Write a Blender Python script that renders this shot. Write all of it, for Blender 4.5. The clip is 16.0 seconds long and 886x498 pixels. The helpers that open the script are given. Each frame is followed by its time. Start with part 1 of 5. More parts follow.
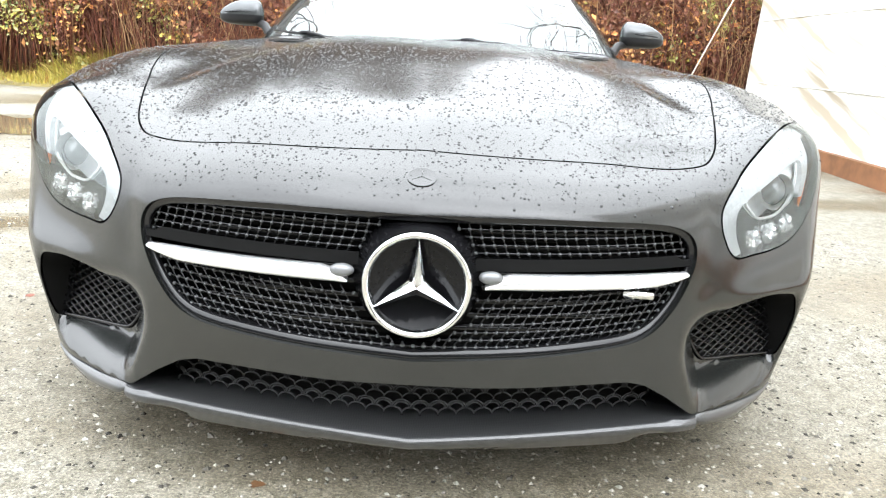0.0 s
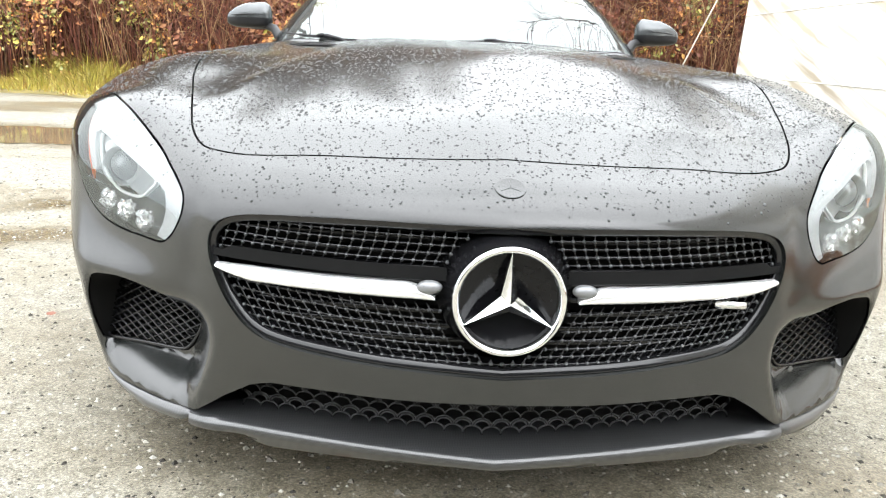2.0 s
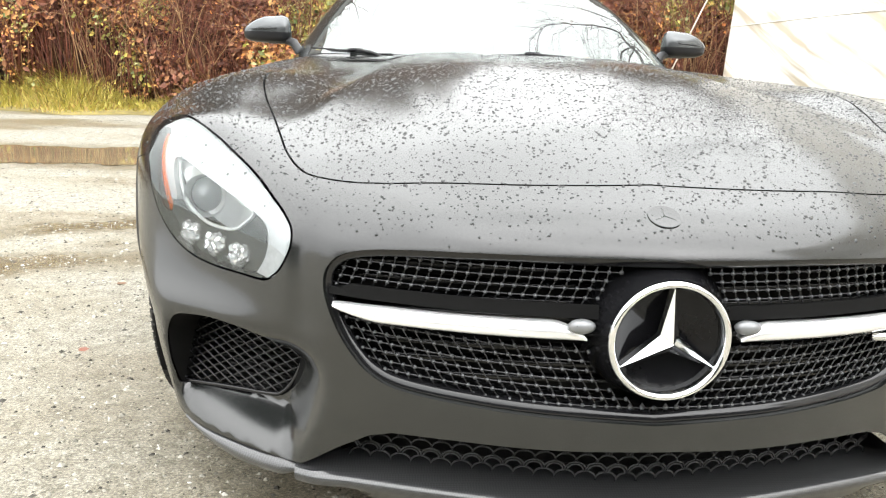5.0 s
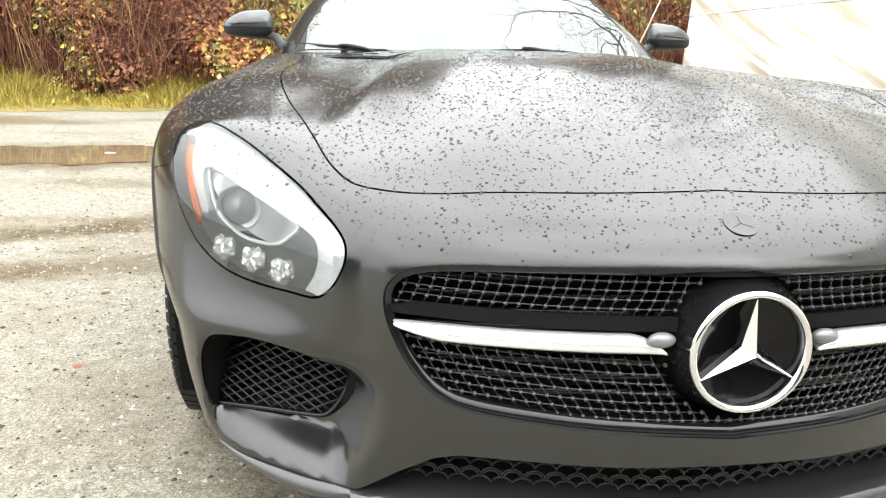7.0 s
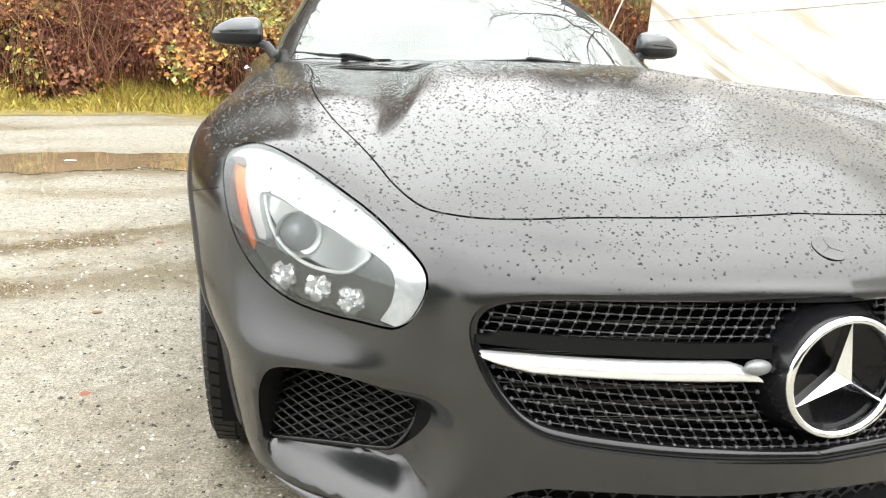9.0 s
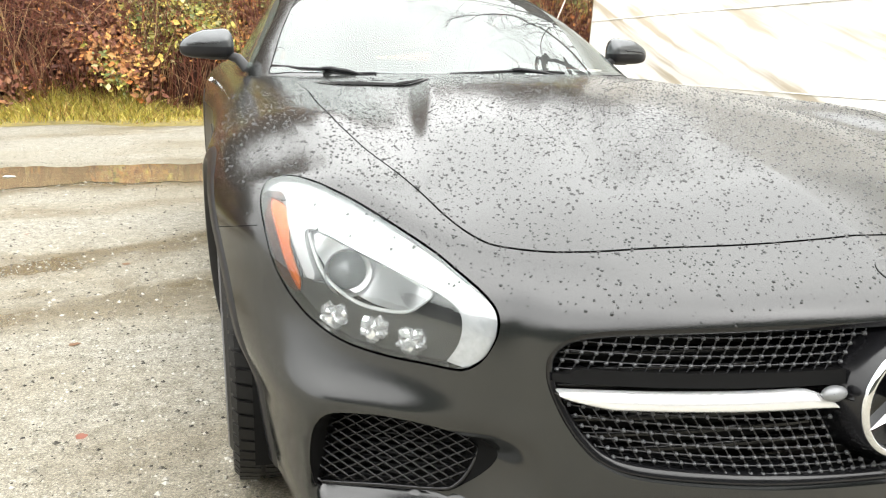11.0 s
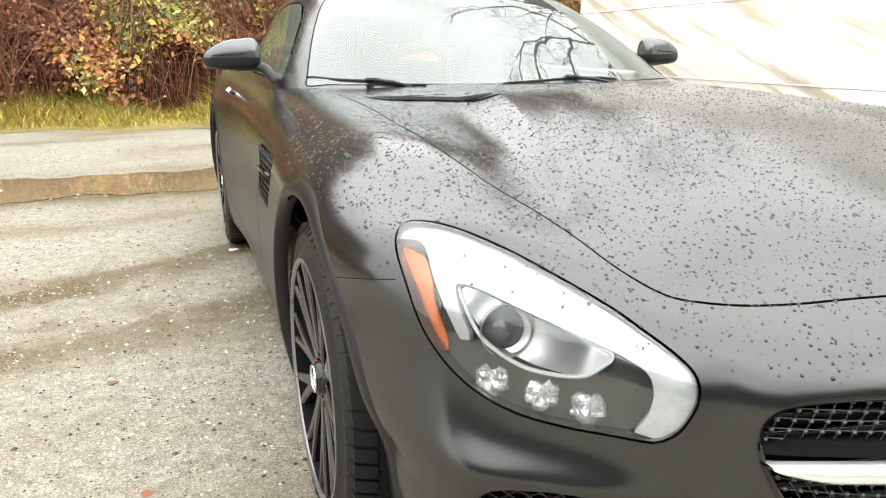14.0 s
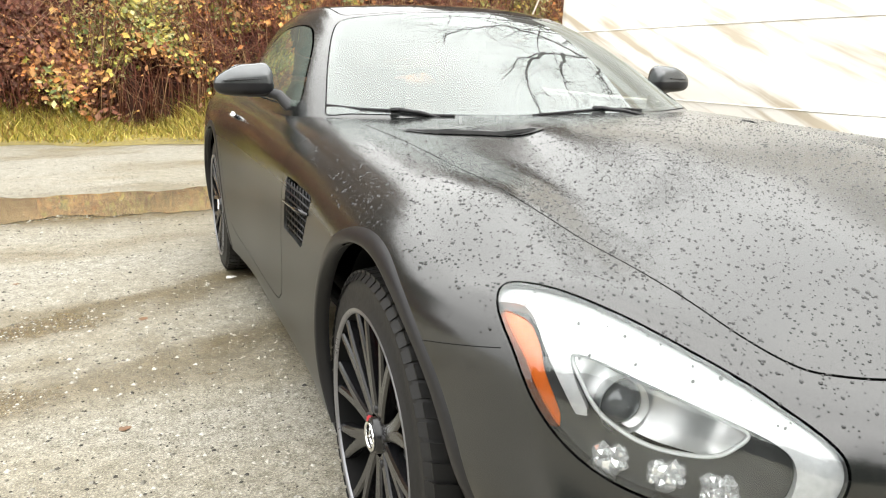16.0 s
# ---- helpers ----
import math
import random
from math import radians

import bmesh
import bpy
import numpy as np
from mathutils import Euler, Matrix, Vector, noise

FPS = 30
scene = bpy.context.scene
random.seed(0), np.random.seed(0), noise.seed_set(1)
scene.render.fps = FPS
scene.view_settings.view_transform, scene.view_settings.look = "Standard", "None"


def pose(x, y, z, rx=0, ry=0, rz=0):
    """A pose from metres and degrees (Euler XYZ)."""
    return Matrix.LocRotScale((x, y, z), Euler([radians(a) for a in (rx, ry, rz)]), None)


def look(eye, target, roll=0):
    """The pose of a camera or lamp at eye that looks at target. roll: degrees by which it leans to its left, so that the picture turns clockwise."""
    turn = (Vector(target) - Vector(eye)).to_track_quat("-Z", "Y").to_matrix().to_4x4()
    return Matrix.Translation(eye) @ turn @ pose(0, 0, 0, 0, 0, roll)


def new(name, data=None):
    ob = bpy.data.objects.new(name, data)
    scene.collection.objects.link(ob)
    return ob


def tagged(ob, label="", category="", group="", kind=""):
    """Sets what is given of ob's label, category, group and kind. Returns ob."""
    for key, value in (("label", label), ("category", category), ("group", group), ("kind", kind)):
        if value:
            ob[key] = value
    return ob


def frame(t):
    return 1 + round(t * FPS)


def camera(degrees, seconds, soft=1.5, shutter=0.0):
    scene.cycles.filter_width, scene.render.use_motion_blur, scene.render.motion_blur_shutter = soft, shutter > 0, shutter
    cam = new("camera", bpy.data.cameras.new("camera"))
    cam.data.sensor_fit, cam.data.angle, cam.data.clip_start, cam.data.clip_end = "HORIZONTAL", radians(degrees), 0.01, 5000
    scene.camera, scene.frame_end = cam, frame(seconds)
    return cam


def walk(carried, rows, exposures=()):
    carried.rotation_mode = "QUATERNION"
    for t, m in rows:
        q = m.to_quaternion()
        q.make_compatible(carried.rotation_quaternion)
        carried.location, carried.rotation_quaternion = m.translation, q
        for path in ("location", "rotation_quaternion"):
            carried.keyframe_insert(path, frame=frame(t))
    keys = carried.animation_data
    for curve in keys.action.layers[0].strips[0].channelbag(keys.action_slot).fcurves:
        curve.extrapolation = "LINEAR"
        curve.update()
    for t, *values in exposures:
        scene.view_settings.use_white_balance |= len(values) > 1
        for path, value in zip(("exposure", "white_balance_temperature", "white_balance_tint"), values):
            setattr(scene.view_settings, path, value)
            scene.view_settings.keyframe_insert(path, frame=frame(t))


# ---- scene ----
import functools

cam = camera(60.6, 16.0, soft=1.15)
PATH = [
    (0, (0.031, -1.221, 0.867), (0.049, 0.713, 0.358), 3.4),
    (0.5, (-0.014, -1.21, 0.866), (0.014, 0.721, 0.344), 3.1),
    (1, (-0.06, -1.195, 0.867), (-0.029, 0.733, 0.338), 2.8),
    (1.5, (-0.106, -1.176, 0.869), (-0.055, 0.753, 0.346), 2.7),
    (2, (-0.154, -1.157, 0.87), (-0.078, 0.775, 0.359), 2.5),
    (2.5, (-0.2, -1.134, 0.868), (-0.119, 0.802, 0.37), 2.1),
    (3, (-0.251, -1.112, 0.869), (-0.157, 0.828, 0.392), 1.8),
    (3.5, (-0.295, -1.091, 0.868), (-0.182, 0.852, 0.407), 1.7),
    (4, (-0.338, -1.07, 0.868), (-0.209, 0.872, 0.406), 1.9),
    (6.5, (-0.545, -0.965, 0.878), (-0.302, 0.955, 0.373), 1.7),
    (7, (-0.587, -0.945, 0.884), (-0.303, 0.97, 0.383), 1.6),
    (7.5, (-0.633, -0.925, 0.888), (-0.32, 0.986, 0.389), 1.7),
    (8, (-0.679, -0.905, 0.894), (-0.326, 1.002, 0.403), 1.9),
    (8.5, (-0.728, -0.885, 0.9), (-0.343, 1.017, 0.415), 1.8),
    (9, (-0.778, -0.865, 0.908), (-0.363, 1.028, 0.414), 1.8),
    (11.5, (-0.989, -0.738, 0.959), (-0.394, 1.105, 0.46), 0.6),
    (12, (-1.025, -0.704, 0.966), (-0.425, 1.134, 0.456), 0.3),
    (12.5, (-1.061, -0.664, 0.975), (-0.451, 1.17, 0.459), 0.2),
    (13, (-1.1, -0.623, 0.984), (-0.476, 1.207, 0.472), 0.0),
    (13.5, (-1.136, -0.58, 0.992), (-0.506, 1.246, 0.476), -0.1),
    (14, (-1.174, -0.54, 1.005), (-0.528, 1.282, 0.489), -0.2),
    (14.5, (-1.212, -0.498, 1.016), (-0.562, 1.324, 0.509), -0.4),
    (15, (-1.252, -0.458, 1.027), (-0.585, 1.361, 0.53), 0.0),
    (15.5, (-1.29, -0.418, 1.039), (-0.585, 1.387, 0.545), 0.4),
    (16, (-1.325, -0.379, 1.054), (-0.591, 1.417, 0.571), 0.5),
]
walk(cam, [(t, look(eye, target, roll)) for t, eye, target, roll in PATH],
     exposures=[(0, .34, 6150, 10), (2, .26, 6250, 10), (4, .16, 6420, 10), (7, .10, 6480, 10), (9, .05, 6520, 10), (12.5, -.02, 6580, 10), (16, -.10, 6620, 10)])


# ---- world, sun, exposure ----
def overcast_world():
    w = bpy.data.worlds.new("overcast_sky")
    w.use_nodes = True
    nt = w.node_tree
    bg = nt.nodes["Background"]
    sky = nt.nodes.new("ShaderNodeTexSky")
    sky.sky_type, sky.sun_disc = "NISHITA", False
    sky.sun_elevation, sky.sun_rotation = radians(38), radians(150)
    sky.dust_density, sky.air_density = 6.0, 1.0
    pale = nt.nodes.new("ShaderNodeHueSaturation")
    pale.inputs["Saturation"].default_value = 0.06
    # clouds: brightest overhead, a third of that at the skyline
    tc, sep = nt.nodes.new("ShaderNodeTexCoord"), nt.nodes.new("ShaderNodeSeparateXYZ")
    up = nt.nodes.new("ShaderNodeMapRange")
    up.inputs[1].default_value, up.inputs[2].default_value, up.inputs[3].default_value, up.inputs[4].default_value = 0, 1, .36, 1.0
    cloud = nt.nodes.new("ShaderNodeVectorMath")
    cloud.operation = "SCALE"
    cloud.inputs[0].default_value = (20.0, 20.2, 20.0)
    puffs = nt.nodes.new("ShaderNodeTexNoise")
    puffs.inputs["Scale"].default_value = 2.2
    soft_ = nt.nodes.new("ShaderNodeMapRange")
    soft_.inputs[1].default_value, soft_.inputs[2].default_value, soft_.inputs[3].default_value, soft_.inputs[4].default_value = .3, .7, .85, 1.12
    both = nt.nodes.new("ShaderNodeMath")
    both.operation = "MULTIPLY"
    mix = nt.nodes.new("ShaderNodeMix")
    mix.data_type = "RGBA"
    mix.inputs[0].default_value = 0.9
    nt.links.new(tc.outputs["Generated"], sep.inputs[0])
    nt.links.new(tc.outputs["Generated"], puffs.inputs["Vector"])
    nt.links.new(sep.outputs[2], up.inputs[0])
    nt.links.new(puffs.outputs[0], soft_.inputs[0])
    nt.links.new(up.outputs[0], both.inputs[0])
    nt.links.new(soft_.outputs[0], both.inputs[1])
    nt.links.new(both.outputs[0], cloud.inputs["Scale"])
    nt.links.new(sky.outputs[0], pale.inputs["Color"])
    nt.links.new(pale.outputs[0], mix.inputs[6])
    nt.links.new(cloud.outputs[0], mix.inputs[7])
    nt.links.new(mix.outputs[2], bg.inputs[0])
    bg.inputs[1].default_value = SKY
    scene.world = w


SKY = 0.318
overcast_world()
sun = new("sun", bpy.data.lights.new("sun", "SUN"))
sun.data.energy, sun.data.angle, sun.data.color = 0.6, radians(80), (1, .97, .93)
sun.matrix_world = look((0, 0, 0), (-.35, .45, -.9))


# ---- materials ----
def material(name):
    m = bpy.data.materials.new(name)
    m.use_nodes = True
    return m, m.node_tree, m.node_tree.nodes["Principled BSDF"]


def simple(name, colour, rough=.5, metal=0.0, grain=0.0, scale=60, bump=0.0, coat=0.0):
    """A material with grain at two scales in its colour, gloss and relief."""
    m, nt, b = material(name)
    b.inputs["Base Color"].default_value = (*colour, 1)
    b.inputs["Roughness"].default_value, b.inputs["Metallic"].default_value = rough, metal
    b.inputs["Coat Weight"].default_value = coat
    if grain or bump:
        tc = nt.nodes.new("ShaderNodeTexCoord")
        fine, broad = nt.nodes.new("ShaderNodeTexNoise"), nt.nodes.new("ShaderNodeTexNoise")
        fine.inputs["Scale"].default_value, broad.inputs["Scale"].default_value = scale, scale / 12
        fine.inputs["Detail"].default_value = broad.inputs["Detail"].default_value = 5
        both = nt.nodes.new("ShaderNodeMath")
        both.operation = "ADD"
        ramp = nt.nodes.new("ShaderNodeMapRange")
        ramp.inputs[1].default_value, ramp.inputs[2].default_value = .6, 1.4
        ramp.inputs[3].default_value, ramp.inputs[4].default_value = 1 - grain, 1 + grain
        mul = nt.nodes.new("ShaderNodeVectorMath")
        mul.operation = "SCALE"
        mul.inputs[0].default_value = colour
        for n in (fine, broad):
            nt.links.new(tc.outputs["Object"], n.inputs["Vector"])
        nt.links.new(fine.outputs[0], both.inputs[0])
        nt.links.new(broad.outputs[0], both.inputs[1])
        nt.links.new(both.outputs[0], ramp.inputs[0])
        nt.links.new(ramp.outputs[0], mul.inputs["Scale"])
        nt.links.new(mul.outputs[0], b.inputs["Base Color"])
        rr = nt.nodes.new("ShaderNodeMapRange")
        rr.inputs[1].default_value, rr.inputs[2].default_value = .6, 1.4
        rr.inputs[3].default_value, rr.inputs[4].default_value = max(.02, rough - .4 * grain * rough), min(1, rough + .4 * grain * rough)
        nt.links.new(both.outputs[0], rr.inputs[0])
        nt.links.new(rr.outputs[0], b.inputs["Roughness"])
        if bump:
            bp = nt.nodes.new("ShaderNodeBump")
            bp.inputs["Strength"].default_value, bp.inputs["Distance"].default_value = bump, .002
            nt.links.new(fine.outputs[0], bp.inputs["Height"])
            nt.links.new(bp.outputs[0], b.inputs["Normal"])
    return m


def pane(name, tint, ior, mist=0.0, haze=(.80, .84, .83)):
    """A thin pane: clear or misted, with a mirror gloss that grows towards grazing."""
    m = bpy.data.materials.new(name)
    m.use_nodes = True
    nt = m.node_tree
    nt.nodes.clear()
    out, mix = nt.nodes.new("ShaderNodeOutputMaterial"), nt.nodes.new("ShaderNodeMixShader")
    clear, gloss, fres = nt.nodes.new("ShaderNodeBsdfTransparent"), nt.nodes.new("ShaderNodeBsdfGlossy"), nt.nodes.new("ShaderNodeFresnel")
    clear.inputs[0].default_value = (*tint, 1)
    gloss.inputs["Roughness"].default_value = .01
    gloss.inputs["Color"].default_value = (.78, .83, .81, 1)
    fres.inputs[0].default_value = ior
    nt.links.new(fres.outputs[0], mix.inputs[0])
    fog, film_ = nt.nodes.new("ShaderNodeBsdfDiffuse"), nt.nodes.new("ShaderNodeMixShader")
    fog.inputs[0].default_value = (*haze, 1)
    film_.inputs[0].default_value = mist
    nt.links.new(clear.outputs[0], film_.inputs[1])
    nt.links.new(fog.outputs[0], film_.inputs[2])
    nt.links.new(film_.outputs[0], mix.inputs[1])
    nt.links.new(gloss.outputs[0], mix.inputs[2])
    nt.links.new(mix.outputs[0], out.inputs[0])
    return m


def varied(name, colours, rough=.8, by="island"):
    """A material whose pieces each take one of a few colours."""
    m, nt, b = material(name)
    ramp_ = nt.nodes.new("ShaderNodeValToRGB")
    ramp_.color_ramp.interpolation = "LINEAR"
    els = ramp_.color_ramp.elements
    while len(els) < len(colours):
        els.new(.5)
    for i, c in enumerate(colours):
        els[i].position = i / (len(colours) - 1)
        els[i].color = (*c, 1)
    src = nt.nodes.new("ShaderNodeNewGeometry")
    nt.links.new(src.outputs["Random Per Island"], ramp_.inputs[0])
    nt.links.new(ramp_.outputs[0], b.inputs["Base Color"])
    b.inputs["Roughness"].default_value = rough
    return m


def weave():
    """Carbon cloth: crossed tows under a clear coat."""
    m, nt, b = material("carbon_weave")
    tc, mp, ch = nt.nodes.new("ShaderNodeTexCoord"), nt.nodes.new("ShaderNodeMapping"), nt.nodes.new("ShaderNodeTexChecker")
    mp.inputs["Rotation"].default_value = (0, 0, radians(45))
    ch.inputs["Scale"].default_value = 300
    ch.inputs["Color1"].default_value, ch.inputs["Color2"].default_value = (.020, .020, .021, 1), (.034, .035, .036, 1)
    nt.links.new(tc.outputs["Object"], mp.inputs["Vector"])
    nt.links.new(mp.outputs[0], ch.inputs["Vector"])
    nt.links.new(ch.outputs[0], b.inputs["Base Color"])
    b.inputs["Roughness"].default_value, b.inputs["Coat Weight"].default_value, b.inputs["Coat Roughness"].default_value = .4, 1.0, .10
    return m


PAINT = simple("satin_black_paint", (.0088, .0098, .0092), .175, 0, .20, 700, .012)
PAINT.node_tree.nodes["Principled BSDF"].inputs["Specular IOR Level"].default_value = .86


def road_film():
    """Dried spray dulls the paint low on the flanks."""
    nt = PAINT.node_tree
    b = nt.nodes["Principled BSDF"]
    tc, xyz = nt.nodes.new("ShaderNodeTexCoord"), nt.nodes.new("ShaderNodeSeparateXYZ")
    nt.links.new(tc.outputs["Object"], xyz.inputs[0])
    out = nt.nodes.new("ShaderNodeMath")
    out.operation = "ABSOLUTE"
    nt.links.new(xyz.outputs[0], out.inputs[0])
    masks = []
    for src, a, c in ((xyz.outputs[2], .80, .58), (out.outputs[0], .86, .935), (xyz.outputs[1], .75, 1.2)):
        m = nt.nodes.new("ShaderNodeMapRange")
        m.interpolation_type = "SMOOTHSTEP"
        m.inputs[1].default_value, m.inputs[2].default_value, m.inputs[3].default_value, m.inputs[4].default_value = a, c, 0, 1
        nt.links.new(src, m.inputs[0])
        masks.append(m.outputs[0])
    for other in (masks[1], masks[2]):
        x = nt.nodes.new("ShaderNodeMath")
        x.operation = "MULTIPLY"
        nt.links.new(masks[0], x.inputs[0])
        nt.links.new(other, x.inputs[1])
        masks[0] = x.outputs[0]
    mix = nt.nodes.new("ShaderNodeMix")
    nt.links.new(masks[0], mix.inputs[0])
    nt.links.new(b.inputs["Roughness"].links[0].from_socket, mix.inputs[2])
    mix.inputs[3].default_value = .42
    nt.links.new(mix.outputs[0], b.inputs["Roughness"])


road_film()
BLACK = simple("black_plastic", (.009, .009, .010), .38, 0, .2, 300, .05)
BLACK.node_tree.nodes["Principled BSDF"].inputs["Specular IOR Level"].default_value = .35
GLOSS = simple("gloss_black", (.008, .008, .009), .12, 0, .1, 200)
BAR = simple("satin_chrome", (.90, .90, .90), .24, .7, .05, 200)
LATTICE = simple("glossy_lattice_plastic", (.020, .0205, .022), .18, 0, .2, 120)
EMBLEM_GLASS = simple("emblem_glass", (.006, .006, .007), .10, 0, .1, 100)
EMBLEM_GLASS.node_tree.nodes["Principled BSDF"].inputs["Specular IOR Level"].default_value = .22
CHROME = simple("chrome", (.86, .87, .88), .08, 1, .05, 120)
RUBBER = simple("tyre_rubber", (.009, .0087, .0084), .55, 0, .35, 80, .3)
RUBBER.node_tree.nodes["Principled BSDF"].inputs["Specular IOR Level"].default_value = .3
MESH_GREY = simple("grey_mesh_plastic", (.026, .0265, .028), .25, 0, .2, 120)
RIM = simple("black_alloy", (.008, .008, .009), .22, 0, .1, 150)
CARBON = weave()
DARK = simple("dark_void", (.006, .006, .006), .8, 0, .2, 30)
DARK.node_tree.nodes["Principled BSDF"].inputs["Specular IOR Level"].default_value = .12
RED = simple("red_caliper_paint", (.45, .012, .02), .3, 0, .1, 100)
AMBER = simple("amber_plastic", (.85, .19, .02), .25, 0, .15, 150)
WHITE_PLASTIC = simple("light_guide", (.85, .86, .86), .25, 0, .05, 90)
RUNNING = simple("running_light_plastic", (.60, .61, .62), .20, .25, .22, 110, .25)
LENS = pane("clear_lens", (.97, .98, .98), 1.85)
WINDSCREEN = pane("clear_windscreen", (.80, .87, .84), 2.0, .06)
WINDOW = pane("misted_window", (.40, .47, .43), 1.7, .28, (.22, .27, .24))


# ---- building helpers ----
def mesh(name, verts, faces, mat, smooth=True):
    me = bpy.data.meshes.new(name)
    me.from_pydata([tuple(map(float, v)) for v in verts], [], [tuple(map(int, f)) for f in faces])
    me.materials.append(mat)
    if smooth:
        me.polygons.foreach_set("use_smooth", [True] * len(me.polygons))
    me.update()
    return me


def part(name, geo, mat, parent=None, label="", smooth=True):
    """Links (verts, faces) or a bmesh as one mesh object under a thing or a part."""
    if isinstance(geo, bmesh.types.BMesh):
        me = bpy.data.meshes.new(name)
        geo.to_mesh(me)
        geo.free()
        me.materials.append(mat)
        if smooth:
            me.polygons.foreach_set("use_smooth", [True] * len(me.polygons))
    else:
        me = mesh(name, *geo[:2], mat, smooth)
        if len(geo) == 3:  # a skin: its normals come from the shape itself
            at = np.zeros(len(me.loops), int)
            me.loops.foreach_get("vertex_index", at)
            nrm = np.zeros((len(geo[0]), 3))
            nrm[:len(geo[2])] = geo[2]
            me.normals_split_custom_set([tuple(n) for n in nrm[at]])
    ob = new(name, me)
    ob.parent = parent
    if label:
        tagged(ob, label)
    return ob


def sharp(ob, angle=35):
    """Keeps edges past the angle crisp under smooth shading."""
    me = ob.data
    bm = bmesh.new()
    bm.from_mesh(me)
    for e in bm.edges:
        e.smooth = len(e.link_faces) == 2 and e.calc_face_angle(0) < radians(angle)
    bm.to_mesh(me)
    bm.free()
    return ob


def box(lo, hi, bevel=0.0):
    bm = bmesh.new()
    bmesh.ops.create_cube(bm, size=1)
    for v in bm.verts:
        v.co = [l + (c + .5) * (h - l) for c, l, h in zip(v.co, lo, hi)]
    if bevel:
        bmesh.ops.bevel(bm, geom=bm.edges[:], offset=bevel, segments=2, affect="EDGES")
    return bm


def tube(points, radius, sides=8, closed=False, flat=1.0):
    """A swept round bar; radius may be one number or one a point."""
    p = [Vector(q) for q in points]
    n = len(p)
    rad = radius if hasattr(radius, "__len__") else [radius] * n
    verts, faces = [], []
    up = None
    for i in range(n):
        a, b = p[(i - 1) % n if closed else max(i - 1, 0)], p[(i + 1) % n if closed else min(i + 1, n - 1)]
        d = (b - a).normalized()
        if up is None:
            up = d.orthogonal().normalized()
        up = (up - d * up.dot(d)).normalized()
        s = d.cross(up)
        for k in range(sides):
            an = 2 * math.pi * k / sides
            verts.append(p[i] + (up * math.cos(an) + s * math.sin(an) * flat) * rad[i])
    for i in range(n if closed else n - 1):
        j = (i + 1) % n
        for k in range(sides):
            l = (k + 1) % sides
            faces.append((i * sides + k, i * sides + l, j * sides + l, j * sides + k))
    if not closed:
        faces += [tuple(range(sides))[::-1], tuple((n - 1) * sides + k for k in range(sides))]
    return verts, faces


def lathe(profile, centre, axis="x", sides=48, closed=False):
    """Turns a profile of (along, radius) round an axis through centre."""
    verts, faces = [], []
    for a, r in profile:
        for k in range(sides):
            an = 2 * math.pi * k / sides
            c, s = r * math.cos(an), r * math.sin(an)
            v = {"x": (a, c, s), "y": (c, a, s), "z": (c, s, a)}[axis]
            verts.append(Vector(centre) + Vector(v))
    m = len(profile)
    for i in range(m if closed else m - 1):
        j = (i + 1) % m
        for k in range(sides):
            l = (k + 1) % sides
            faces.append((i * sides + k, i * sides + l, j * sides + l, j * sides + k))
    return verts, faces


def merge(*geos):
    verts, faces = [], []
    for v, f in geos:
        n = len(verts)
        verts += list(v)
        faces += [tuple(i + n for i in q) for q in f]
    return verts, faces


def closed_curve(points, n=240):
    """An even closed curve through a few points."""
    p = np.asarray(points, float)
    m = len(p)
    t = np.arange(n) * m / n
    i = t.astype(int)
    u = (t - i)[:, None]
    a, b, c, d = p[(i - 1) % m], p[i % m], p[(i + 1) % m], p[(i + 2) % m]
    return .5 * (2 * b + (c - a) * u + (2 * a - 5 * b + 4 * c - d) * u ** 2 + (3 * b - a - 3 * c + d) * u ** 3)


def inside(poly, q):
    """Which of the flat points q lie in the closed polygon."""
    a, b = poly, np.roll(poly, -1, 0)
    out = np.zeros(len(q), bool)
    near = np.where(((q >= poly.min(0)) & (q <= poly.max(0))).all(1))[0]
    slope = (b[:, 0] - a[:, 0]) / np.where(b[:, 1] == a[:, 1], 1, b[:, 1] - a[:, 1])
    for part_ in np.array_split(near, max(1, len(near) // 4000)):
        x, y = q[part_, :1], q[part_, 1:]
        c = ((a[:, 1] > y) != (b[:, 1] > y)) & (x < slope * (y - a[:, 1]) + a[:, 0])
        out[part_] = c.sum(1) % 2 == 1
    return out


def nearest(poly, q, shift=0.0):
    """The nearest points on the closed polygon, moved outwards by shift."""
    a, b = poly, np.roll(poly, -1, 0)
    d = b - a
    best, pos = np.full(len(q), 1e9), np.zeros((len(q), 2))
    area = np.sum(a[:, 0] * b[:, 1] - a[:, 1] * b[:, 0])
    for p0, dd in zip(a, d):
        l2 = dd @ dd
        if l2 < 1e-14:
            continue
        t = np.clip(((q - p0) @ dd) / l2, 0, 1)
        c = p0 + t[:, None] * dd
        r = np.sum((q - c) ** 2, 1)
        k = r < best
        best[k] = r[k]
        nrm = np.array([dd[1], -dd[0]]) / math.sqrt(l2) * (1 if area > 0 else -1)
        pos[k] = c[k] + nrm * shift
    return pos, np.sqrt(best)


